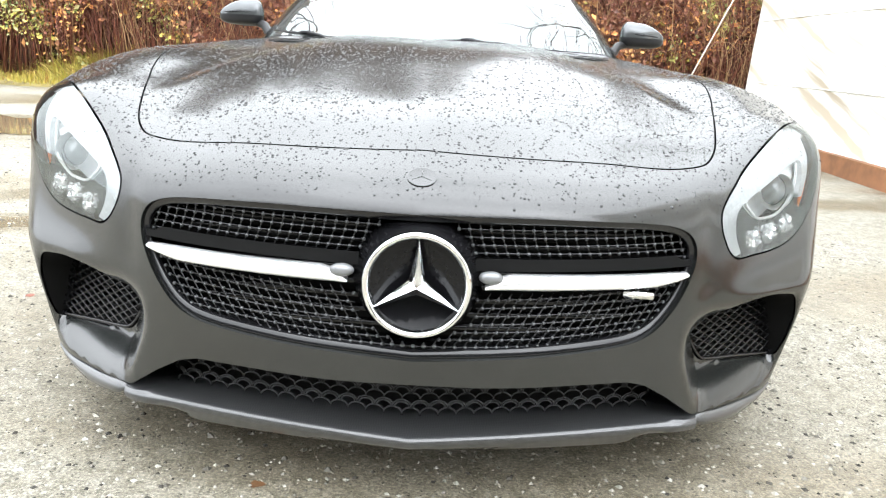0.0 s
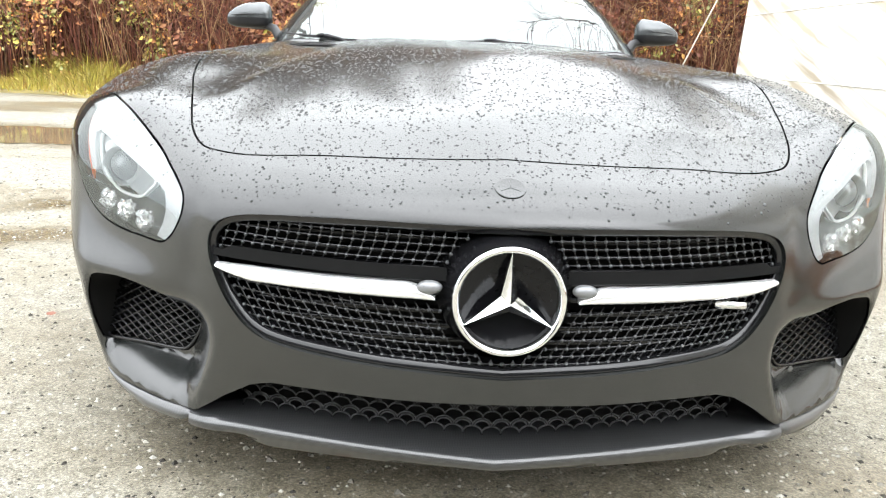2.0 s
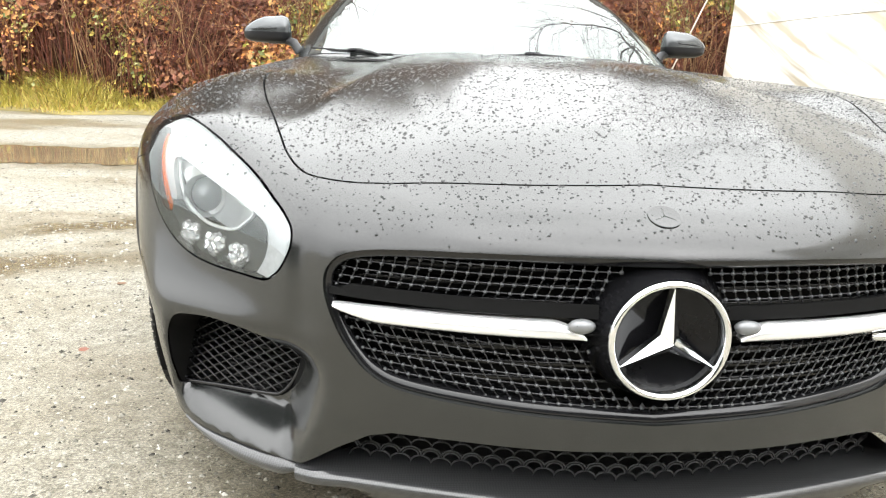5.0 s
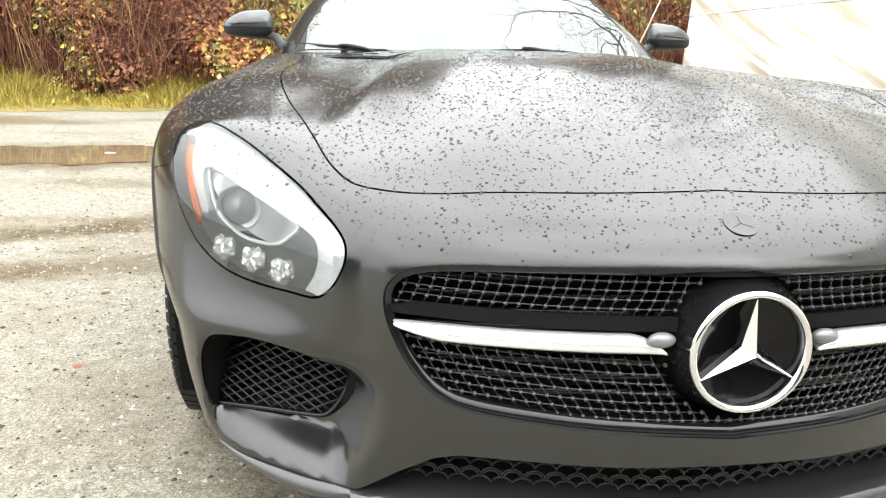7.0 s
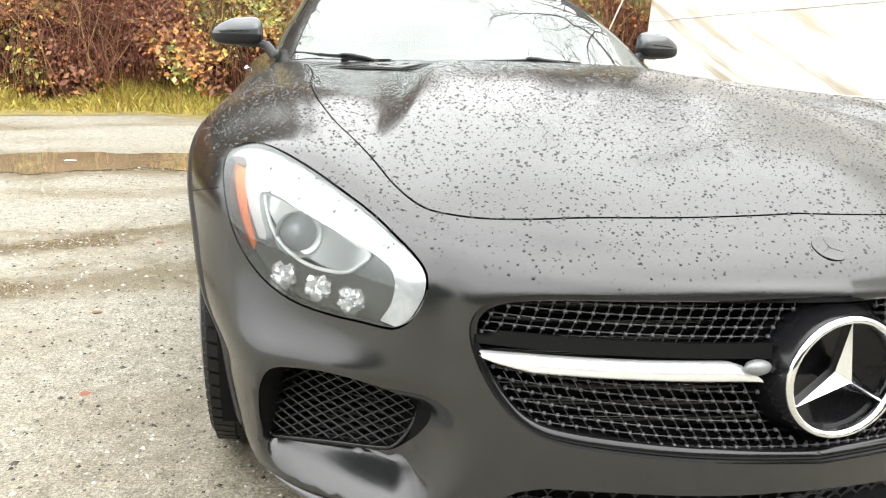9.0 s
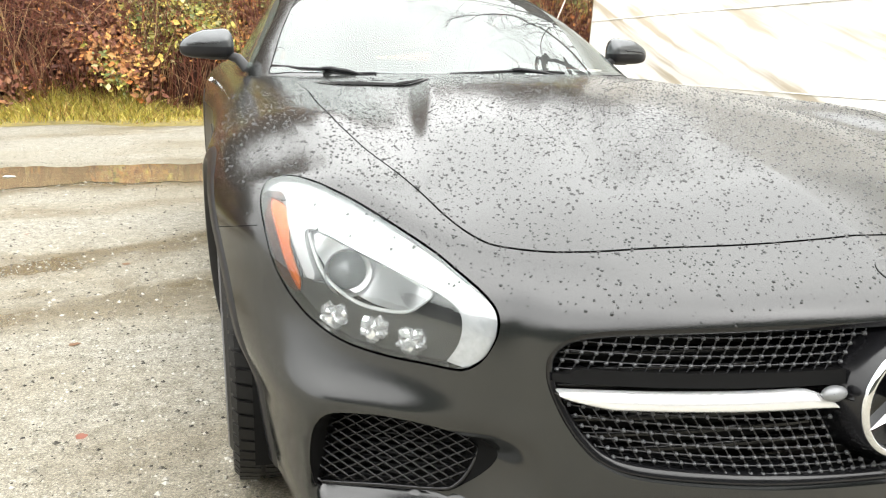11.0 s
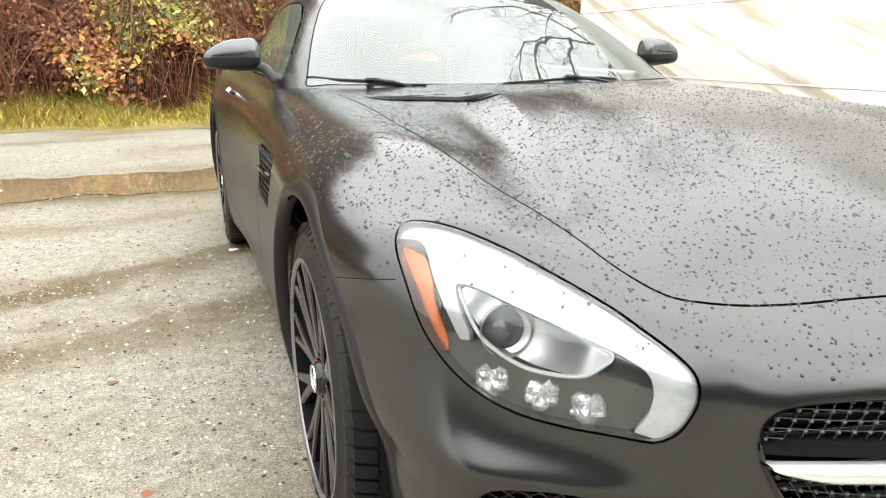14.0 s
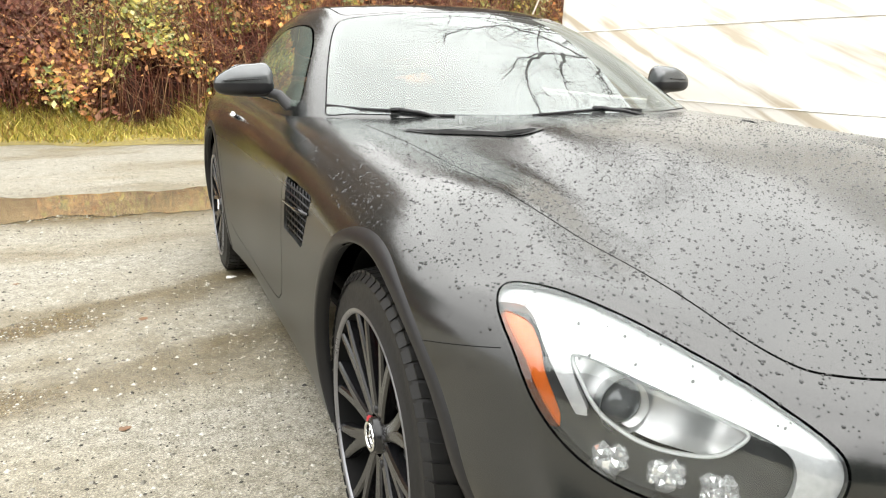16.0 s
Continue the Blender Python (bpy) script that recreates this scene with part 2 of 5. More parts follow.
class Cut:
    """An outline laid on a skin along a direction; it marks the skin's faces inside it."""

    def __init__(self, name, outline, way, reach=None, smooth=True):
        self.name, self.way = name, np.asarray(way, float) / np.linalg.norm(way)
        ref = np.array([0, 0, 1.0]) if abs(self.way[2]) < .9 else np.array([0, 1.0, 0])
        self.e1 = np.cross(ref, self.way)
        self.e1 /= np.linalg.norm(self.e1)
        self.e2 = np.cross(self.way, self.e1)
        p = np.asarray(outline, float)
        flat = np.stack([p @ self.e1, p @ self.e2], 1)
        self.poly = closed_curve(flat) if smooth else flat
        self.reach = reach

    def flat(self, p):
        return np.stack([p @ self.e1, p @ self.e2], 1)

    def holds(self, p):
        k = inside(self.poly, self.flat(p))
        return k & self.reach(p) if self.reach else k

    def settle(self, field, p, shift):
        """Moves skin points to the outline, staying on the skin."""
        q, _ = nearest(self.poly, self.flat(p), shift)
        base = q[:, :1] * self.e1 + q[:, 1:] * self.e2
        depth = p @ self.way
        o = base + (depth - .25)[:, None] * self.way
        hit = meet(lambda s: -field(s), o, np.tile(self.way, (len(o), 1)), .5, 60)
        bad = np.linalg.norm(hit - p, axis=1) > .06
        hit[bad] = p[bad]
        return hit


def gradient(field, p, e=1e-3):
    g = np.stack([field(p + d) - field(p - d) for d in np.eye(3) * e], 1)
    return g / np.maximum(np.linalg.norm(g, axis=1), 1e-9)[:, None]


def split_skin(field, pts, quads, cuts, gap=.002):
    """Splits a skin of quads along the cuts: name -> (points, faces, rim edges)."""
    mid = pts[quads].mean(1)
    lab = np.full(len(quads), -1)
    for i, c in enumerate(cuts):
        lab[(lab < 0) & c.holds(mid)] = i
    out = {}
    for i in range(-1, len(cuts)):
        f = quads[lab == i]
        if not len(f):
            continue
        p = pts.copy()
        for j, c in enumerate(cuts):
            other = np.zeros(len(pts), bool)
            other[quads[lab == j].ravel()] = True
            mine = np.zeros(len(pts), bool)
            mine[f.ravel()] = True
            if i == j:
                rest = np.zeros(len(pts), bool)
                rest[quads[(lab != i) & ((lab < 0) | (lab > i))].ravel()] = True
                stray = mine.copy()
                stray[mine] = ~inside(c.poly, c.flat(pts[mine]))
                k = np.where(mine & rest | stray)[0]
                s = -gap
            elif i < 0 or j < i:
                stray = mine.copy()
                stray[mine] = c.holds(pts[mine])
                k = np.where(mine & other | stray)[0]
                s = gap
            else:
                continue
            if len(k):
                p[k] = c.settle(field, p[k], s)
        e = np.sort(np.concatenate([f[:, [a, (a + 1) % 4]] for a in range(4)]), 1)
        ed, inv, cnt = np.unique(e, axis=0, return_inverse=True, return_counts=True)
        drc = np.concatenate([f[:, [a, (a + 1) % 4]] for a in range(4)])
        rim = drc[cnt[inv.ravel()] == 1]
        used = np.unique(f)
        back = np.full(len(pts), -1)
        back[used] = np.arange(len(used))
        out["skin" if i < 0 else cuts[i].name] = (p[used], back[f], back[rim])
    return out


def lipped(field, piece, depth=.012, way=None, keep=None):
    """A piece of skin with its rim turned inwards, so that the panel shows its thickness: points, faces, normals of the skin."""
    p, f, rim = piece
    nrm = gradient(field, p)
    ids = np.unique(rim)
    if keep is not None:
        ids = ids[keep(p[ids])]
        rim = rim[np.isin(rim, ids).all(1)]
        ids = np.unique(rim)
    if not len(ids):
        return p, f, nrm
    g = nrm[ids]
    nid = np.full(len(p), -1)
    nid[ids] = len(p) + np.arange(len(ids))
    n = len(ids)
    a, b = nid[rim[:, 0]], nid[rim[:, 1]]
    q = np.stack([b, a, a + n, b + n], 1)
    return np.concatenate([p, p[ids], p[ids] - g * depth]), [tuple(c) for c in f] + [tuple(c) for c in q], nrm


def skin_of(field, piece):
    return piece[0], piece[1], gradient(field, piece[0])


# ---- car body shape ----
@functools.lru_cache(maxsize=64)
def bends(knots):
    k = np.asarray(knots, float)
    n, h = len(k), np.diff(k)
    a, r = np.eye(n), np.zeros((n, n))
    for i in range(1, n - 1):
        a[i, i - 1:i + 2] = h[i - 1], 2 * (h[i - 1] + h[i]), h[i]
        r[i, i - 1:i + 2] += 6 / h[i - 1], -6 / h[i - 1] - 6 / h[i], 6 / h[i]
    return k, h, np.linalg.solve(a, r)


def basis(knots, q):
    """Natural cubic spline through the knots, as weights for each query."""
    k, h, m = bends(tuple(knots))
    q = np.clip(np.asarray(q, float), k[0], k[-1])
    i = np.clip(np.searchsorted(k, q) - 1, 0, len(k) - 2)
    hi = h[i]
    b = (q - k[i]) / hi
    w = m[i] * (((1 - b) ** 3 - (1 - b)) * hi ** 2 / 6)[:, None]
    w += m[i + 1] * ((b ** 3 - b) * hi ** 2 / 6)[:, None]
    j = np.arange(len(q))
    w[j, i] += 1 - b
    w[j, i + 1] += b
    return w


def smax(a, b, k):
    h = np.maximum(k - np.abs(a - b), 0) / k
    return np.maximum(a, b) + h * h * k / 4


HOOD_X = (0, .2, .4, .56, .74, .88, 1.0)
HOOD_Y = (.0, .15, .3, .45, .6, .8, 1.1, 1.5, 1.95, 3.0, 3.7, 4.6)
HOOD_Z = [
    (.630, .620, .590, .545, .47, .40, .33),
    (.694, .682, .652, .608, .57, .51, .44),
    (.752, .742, .716, .682, .668, .63, .56),
    (.786, .780, .760, .731, .742, .71, .65),
    (.812, .808, .790, .766, .776, .738, .69),
    (.846, .842, .822, .802, .817, .782, .73),
    (.873, .873, .852, .830, .837, .80, .74),
    (.885, .885, .876, .856, .850, .815, .755),
    (.888, .889, .886, .876, .866, .83, .77),
    (.86, .86, .86, .875, .885, .86, .79),
    (.90, .90, .90, .91, .92, .88, .80),
    (.93, .93, .92, .90, .87, .83, .76)]
NOSE_X = (0, .2, .4, .55, .7, .82, .92, 1.0)
NOSE_Z = (.10, .25, .40, .55, .65, .80)
NOSE_Y = [
    (.03, .045, .10, .155, .268, .375, .51, .78),
    (.015, .035, .09, .15, .262, .358, .48, .76),
    (.0, .02, .08, .15, .260, .345, .465, .74),
    (.006, .028, .083, .162, .28, .385, .52, .76),
    (.012, .032, .10, .195, .31, .41, .54, .78),
    (.13, .16, .24, .33, .44, .52, .65, .88)]
SIDE_Y = (0, .3, .5, .7, .93, 1.3, 1.6, 2.2, 2.8, 3.4, 3.8, 4.2, 4.6)
SIDE_W = (0.8, 0.892, 0.940, 0.968, 0.979, 0.965, 0.950, 0.945, 0.945, 0.975, 0.975, 0.94, 0.84)
SIDE_Z = (.1, .3, .45, .6, .75, .85, 1.0)
SIDE_T = (-.06, -.012, 0, -.003, -.02, -.045, -.12)


def tensor(xs, ys, table, x, y):
    return np.sum((basis(xs, x) @ np.asarray(table).T) * basis(ys, y), 1)


def ramp(a, b, q):
    t = np.clip((q - a) / (b - a), 0, 1)
    return t * t * (3 - 2 * t)


def scoop(x, z):
    """The bumper's corner: hollow and ledge of the side intake, brow over it, and the channel beside the grille."""
    inner = .548 - .045 * ramp(.20, .34, z)
    rise = np.clip((z - .193) / .058, 0, 1)
    hollow = (.100 - .028 * ramp(.62, .80, x)) * (.35 * ramp(0, 1, rise) + .65 * rise) * np.exp(-(np.maximum(z - .345, 0) / .042) ** 2)
    hollow = hollow * ramp(inner, inner + .060 + .025 * ramp(.24, .34, z), x) * ramp(.828, .790, x)
    brow = -.022 * np.exp(-((z - .418) / np.where(z < .418, .10, .042)) ** 2) * ramp(.56, .72, x) * ramp(.95, .84, x)
    channel = .007 * np.exp(-((x - .548) / .028) ** 2) * ramp(.40, .47, z) * ramp(.66, .58, z)
    return hollow + brow + channel


def crease(x, y):
    """The hood's raised middle, edged by a crease and a shallow valley."""
    xc = .36 + .27 * (1.4 - y)
    fade = ramp(.35, .75, y) * ramp(1.75, 1.45, y)
    return (.012 * ramp(xc + .03, xc - .04, x) - .006 * np.exp(-((x - xc - .07) / .06) ** 2)) * fade


def body(p):
    """Negative inside the lower body; three height fields (hood, nose, side) melted into one."""
    x, y, z = np.abs(p[:, 0]), p[:, 1], p[:, 2]
    top = z - tensor(HOOD_X, HOOD_Y, HOOD_Z, x, y) - crease(x, y)
    nose = (tensor(NOSE_X, NOSE_Z, NOSE_Y, x, z) + scoop(x, z) - y) * .8
    side = x - basis(SIDE_Y, y) @ np.asarray(SIDE_W) - basis(SIDE_Z, z) @ np.asarray(SIDE_T)
    side = side + .052 * ramp(.56, .36, z) * ramp(.80, .50, y)
    tail = y - 4.53 + .12 * x * x + .10 * np.abs(z - .8)
    f = smax(top, nose, .055)
    f = smax(f, side, .07)
    return smax(f, tail, .12)


def meet(field, o, d, far=2.6, steps=52):
    """The first points along the rays o + t d where the field turns positive."""
    n = len(o)
    lo, hi = np.zeros(n), np.full(n, far)
    live = np.arange(n)
    step = far / (steps - 1)
    for k in range(1, steps):
        if not len(live):
            break
        v = field(o[live] + k * step * d[live]) > 0
        now = live[v]
        hi[now], lo[now] = k * step, (k - 1) * step
        live = live[~v]
    lo[live] = far - step
    for _ in range(13):
        m = (lo + hi) / 2
        v = field(o + m[:, None] * d) > 0
        hi, lo = np.where(v, m, hi), np.where(v, lo, m)
    return o + ((lo + hi) / 2)[:, None] * d


# ---- car: lower body skin ----
AXLE_Y, REAR_Y, AXLE_Z = .94, 3.57, .33


def body_grid():
    spine = np.linspace(-.62, .62, 125)
    fan = np.linspace(0, 1, 84)[1:]
    cols = [(-.62, -s) for s in fan[::-1]] + [(x, 0) for x in spine] + [(.62, s) for s in fan]
    rows = [("f", a) for a in np.linspace(-18, 90, 185)[:-1]] + [("m", y) for y in np.linspace(AXLE_Y, REAR_Y, 130)] + [("r", a) for a in np.linspace(90, 195, 44)[1:]]
    o, d = [], []
    for kind, a in rows:
        most = 89.5 if kind != "m" else 89.5 + 27 * min(1, (a - AXLE_Y) / .25, (REAR_Y - a) / .25)
        y = AXLE_Y if kind == "f" else REAR_Y if kind == "r" else a
        ang = radians(90 if kind == "m" else a)
        w = np.array([0, -math.cos(ang), math.sin(ang)])
        for x0, s in cols:
            psi = radians(most * s)
            o.append((x0, y, AXLE_Z))
            d.append(w * math.cos(psi) + np.array([math.sin(psi), 0, 0]))
    p = meet(body, np.array(o), np.array(d), 1.4, 29)
    n, m = len(cols), len(rows)
    i = np.arange(n * m).reshape(m, n)
    quads = np.stack([i[:-1, :-1], i[:-1, 1:], i[1:, 1:], i[1:, :-1]], -1).reshape(-1, 4)
    return p, quads


def mirror(points, corner=True):
    """Both sides of an outline given for one side (x > 0), as one closed outline, with or without a corner on the middle line."""
    return list(points) + [(-x, y, z) for x, y, z in points[::-1] if corner or x > 0]


def flip(points):
    return [(-x, y, z) for x, y, z in points]


GRILLE_EDGE = [(0, 0, .597), (.12, 0, .597), (.25, 0, .596), (.40, 0, .588), (.475, 0, .574), (.507, 0, .548), (.513, 0, .512),
               (.498, 0, .465), (.472, 0, .42), (.435, 0, .383), (.38, 0, .364), (.25, 0, .353), (.11, 0, .346), (0, 0, .341)]
HOOD_EDGE = [(0, .140, 0), (.2, .152, 0), (.364, .188, 0), (.45, .219, 0), (.52, .257, 0), (.562, .290, 0), (.594, .350, 0), (.618, .43, 0), (.652, .56, 0),
             (.682, .68, 0), (.702, .83, 0), (.700, 1.08, 0), (.68, 1.42, 0), (.685, 1.8, 0), (.70, 2.2, 0), (.3, 2.3, 0), (0, 2.3, 0)]
LAMP_EDGE = [(.868, .479, .672), (.870, .525, .716), (.858, .548, .741), (.838, .540, .750), (.793, .495, .745), (.738, .427, .724), (.686, .362, .695),
             (.637, .300, .664), (.608, .258, .640), (.582, .220, .616), (.569, .195, .594), (.573, .183, .566), (.590, .187, .530), (.607, .197, .512),
             (.622, .208, .505), (.663, .242, .506), (.712, .284, .507), (.764, .331, .516), (.808, .373, .540), (.840, .407, .575), (.860, .440, .618)]
INTAKE_EDGE = [(.815, 0, .258), (.821, 0, .31), (.817, 0, .365), (.797, 0, .402), (.755, 0, .414), (.708, 0, .418), (.651, 0, .411), (.595, 0, .391), (.562, 0, .368),
               (.556, 0, .345), (.573, 0, .30), (.596, 0, .268), (.622, 0, .257), (.70, 0, .249), (.780, 0, .240), (.806, 0, .240)]
LOW_EDGE = [(0, 0, .290), (.13, 0, .287), (.29, 0, .287), (.40, 0, .284), (.437, 0, .274), (.49, 0, .241), (.553, 0, .193), (.64, 0, .188), (.75, 0, .180), (.9, 0, .175), (1.2, 0, .17),
            (1.2, 0, -.3), (0, 0, -.3)]
VENT_EDGE = [(1, 1.395, .722), (1, 1.41, .730), (1, 1.58, .732), (1, 1.745, .732), (1, 1.76, .722), (1, 1.762, .66), (1, 1.762, .598), (1, 1.75, .586), (1, 1.62, .588), (1, 1.50, .590), (1, 1.475, .600), (1, 1.435, .66)]
DOOR_EDGE = [(1, 1.80, .90), (1, 1.82, .75), (1, 1.81, .58), (1, 1.82, .44), (1, 1.90, .34), (1, 2.1, .30), (1, 2.8, .30), (1, 3.05, .36), (1, 3.15, .55), (1, 3.28, .75), (1, 3.32, .90), (1, 3.2, 1.1), (1, 1.85, 1.1)]


def circle(y, z, r, x=1.0, n=40):
    return [(x, y + r * math.cos(2 * math.pi * k / n), z + r * math.sin(2 * math.pi * k / n)) for k in range(n)]


front = lambda p: p[:, 1] < .75
cuts = [Cut("low_gap", mirror(LOW_EDGE), (0, 1, 0), front, smooth=False),
        Cut("grille_gap", mirror(GRILLE_EDGE), (0, 1, 0), front)]
for s in (1, -1):
    side = (lambda p: p[:, 0] > .55) if s > 0 else (lambda p: p[:, 0] < -.55)
    sgn = (lambda q: q) if s > 0 else flip
    cuts += [Cut("intake_gap" + "+-"[s < 0], sgn(INTAKE_EDGE), (0, 1, 0), lambda p, s=s: (p[:, 0] * s > .3) & front(p)),
             Cut("lamp" + "+-"[s < 0], sgn(LAMP_EDGE), (-.62 * s, .68, -.4), lambda p, s=s: (p[:, 0] * s > .4) & (p[:, 1] < .8)),
             Cut("arch" + "+-"[s < 0], sgn(circle(AXLE_Y - .03, .350, .374)), (-s, 0, 0), side),
             Cut("rear_arch" + "+-"[s < 0], sgn(circle(REAR_Y, .348, .378)), (-s, 0, 0), side),
             Cut("vent" + "+-"[s < 0], sgn(VENT_EDGE), (-s, 0, 0), side),
             Cut("door" + "+-"[s < 0], sgn(DOOR_EDGE), (-s, 0, 0), side)]
cuts.append(Cut("hood", mirror(HOOD_EDGE, False), (0, 0, -1), lambda p: p[:, 2] > .55))
skin_points, skin_quads = body_grid()
pieces = split_skin(body, skin_points, skin_quads, cuts)

car = tagged(new("car"), "matte black sports coupe, wet with raindrops, parked on gravel", "car")
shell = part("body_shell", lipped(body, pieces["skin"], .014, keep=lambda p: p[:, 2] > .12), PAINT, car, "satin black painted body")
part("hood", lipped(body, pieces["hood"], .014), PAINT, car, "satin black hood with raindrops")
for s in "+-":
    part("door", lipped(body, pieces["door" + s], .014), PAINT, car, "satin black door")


def nose_y(x, z):
    """The nose's surface, straight ahead of (x, z)."""
    x, z = np.atleast_1d(np.abs(x)).astype(float), np.atleast_1d(z).astype(float)
    return tensor(NOSE_X, NOSE_Z, NOSE_Y, x, z)


def on_nose(x, z, back=0.0):
    return Vector((x, float(nose_y(x, z)[0]) + back, z))


def drop_all(field, xy, top=1.4):
    """The skin's places over many (x, y)."""
    o = np.array([(x, y, top) for x, y in xy], float)
    return [Vector(q) for q in meet(lambda s: -field(s), o, np.tile([0, 0, -1.0], (len(o), 1)), 1.0, 60)]


# arch lips, liners and underbody
def under_parts():
    for s in (1, -1):
        for y in (AXLE_Y, REAR_Y):
            prof = [(s * .902, .374), (s * .88, .376), (s * .60, .372), (s * .60, .02)]
            v, f = lathe(prof, (0, y - (.03 if y < 2 else 0), .35), sides=56)
            f = [q for q in f if sum(v[i].z for i in q) / len(q) > .20]
            part("wheel_liner", (v, f), DARK, car, "black plastic wheel arch liner")
    # lips belong to the painted body; the black material puts in their darker reflection
    for s in (1, -1):
        for y, r0 in ((AXLE_Y - .03, .374), (REAR_Y, .378)):
            angles = np.radians(np.linspace(-22, 202, 80))
            o = np.array([(s * 1.1, y + (r0 + q) * math.cos(a), .35 + (r0 + q) * math.sin(a)) for a in angles for q in (.0005, .006, .026, .032)])
            h = meet(lambda p: -body(p), o, np.tile([-s * 1.0, 0, 0], (len(o), 1)), .5, 50)
            h[:, 0] += s * np.tile([.000, .0035, .0030, -.0015], len(angles))
            v = []
            for q in h.reshape(-1, 4, 3):
                v += [(q[0][0] - s * .03, q[0][1], q[0][2])] + [tuple(c) for c in q]
            f = [(i * 5 + k, i * 5 + k + 1, i * 5 + k + 6, i * 5 + k + 5) for i in range(len(angles) - 1) for k in range(4)]
            part("arch_lip", (v, f if s > 0 else [q[::-1] for q in f]), BLACK, car, "black wheel arch lip")
    part("underbody", box((-.68, .62, .16), (.68, 4.35, .21), .01), DARK, car, "dark flat underbody")
    part("engine_block", box((-.52, .30, .21), (.52, 1.6, .50), .02), DARK, car, "dark engine bay filling")


under_parts()


# radiator grille
def grille():
    frame_poly = closed_curve([(x, z) for x, _, z in mirror(GRILLE_EDGE)], 200)
    rows = []
    for shift, back in ((0, .010), (-.010, .012), (-.014, .020), (-.014, .075)):
        q, _ = nearest(frame_poly, frame_poly, shift)
        y = nose_y(q[:, 0], q[:, 1]) + back
        rows.append(np.stack([q[:, 0], y, q[:, 1]], 1))
    n = len(frame_poly)
    v = np.concatenate(rows)
    f = [(i * n + k, i * n + (k + 1) % n, (i + 1) * n + (k + 1) % n, (i + 1) * n + k) for i in range(3) for k in range(n)]
    g = part("radiator_grille", (v, f), GLOSS, car, "gloss black grille surround")
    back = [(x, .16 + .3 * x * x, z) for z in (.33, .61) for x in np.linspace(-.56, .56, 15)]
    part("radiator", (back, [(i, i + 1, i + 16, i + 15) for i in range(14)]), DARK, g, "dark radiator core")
    for k in range(9):
        z = .36 + .027 * k
        pts = [(x, .135 + .3 * x * x, z) for x in np.linspace(-.53, .53, 15)]
        part("cooling_slat", tube(pts, .0075, 4, flat=.4), GLOSS, g)
    small, _ = nearest(frame_poly, frame_poly, -.008)

    def fits(path):
        q = np.array(path)
        return inside(small, q) & (np.hypot(q[:, 0], q[:, 1] - .480) > .112)

    def runs(path):
        run = []
        for (x, z), good in zip(path, fits(path)):
            if good:
                run.append((x, z))
            else:
                if len(run) > 2:
                    yield run
                run = []
        if len(run) > 2:
            yield run

    depth = .022
    stud_geo = []
    low_rows, top_rows = [.352, .366, .380, .394, .409, .424, .439, .454], [.518, .532, .546, .560, .574, .587]
    for z in low_rows + top_rows:
        bow = .02 if z < .48 else .006
        for run in runs([(x, z - bow * .3 + bow * x * x * 4 if z < .48 else z + .01 * x * x) for x in np.linspace(-.51, .51, 205)]):
            part("lattice_bar", tube([on_nose(x, q, depth) for x, q in run[::4] + [run[-1]]], .0014, 4), LATTICE, g)
    for s in (1, -1):
        for k in range(38):
            x0 = .02 + .0185 * k
            lower = [(s * (x0 - .075 * t), .462 - .125 * t) for t in np.linspace(0, 1, 25)]
            upper = [(s * (x0 - .01 + .028 * t * t), .602 - .095 * t) for t in np.linspace(0, 1, 21)]
            for path in (lower, upper):
                for run in runs(path):
                    part("lattice_bar", tube([on_nose(x, q, depth) for x, q in run[::3] + [run[-1]]], .0013, 4), LATTICE, g)
            for z in low_rows:
                t = (.462 - z) / .125
                x = s * (x0 - .075 * t)
                zz = z - .006 + .08 * x * x
                stud_geo.append((x, zz))
            for z in top_rows:
                t = (.602 - z) / .095
                x = s * (x0 - .01 + .028 * t * t)
                stud_geo.append((x, z))
    stud_geo = [q for q, good in zip(stud_geo, fits(stud_geo)) if good]
    base_v, base_f = lathe([(-.0035, .0010), (-.003, .0024), (-.001, .0034), (.002, .0031)], (0, 0, 0), "y", 6)
    geos = []
    for x, z in stud_geo:
        o = on_nose(x, z, depth)
        geos.append(([v + o for v in base_v], base_f + [tuple(range(6))]))
    tagged(part("lattice_studs", merge(*geos), simple("grey_stud", (.085, .087, .09), .32, .2, .1, 90), g), kind="stuff")
    return g


radiator_grille = grille()


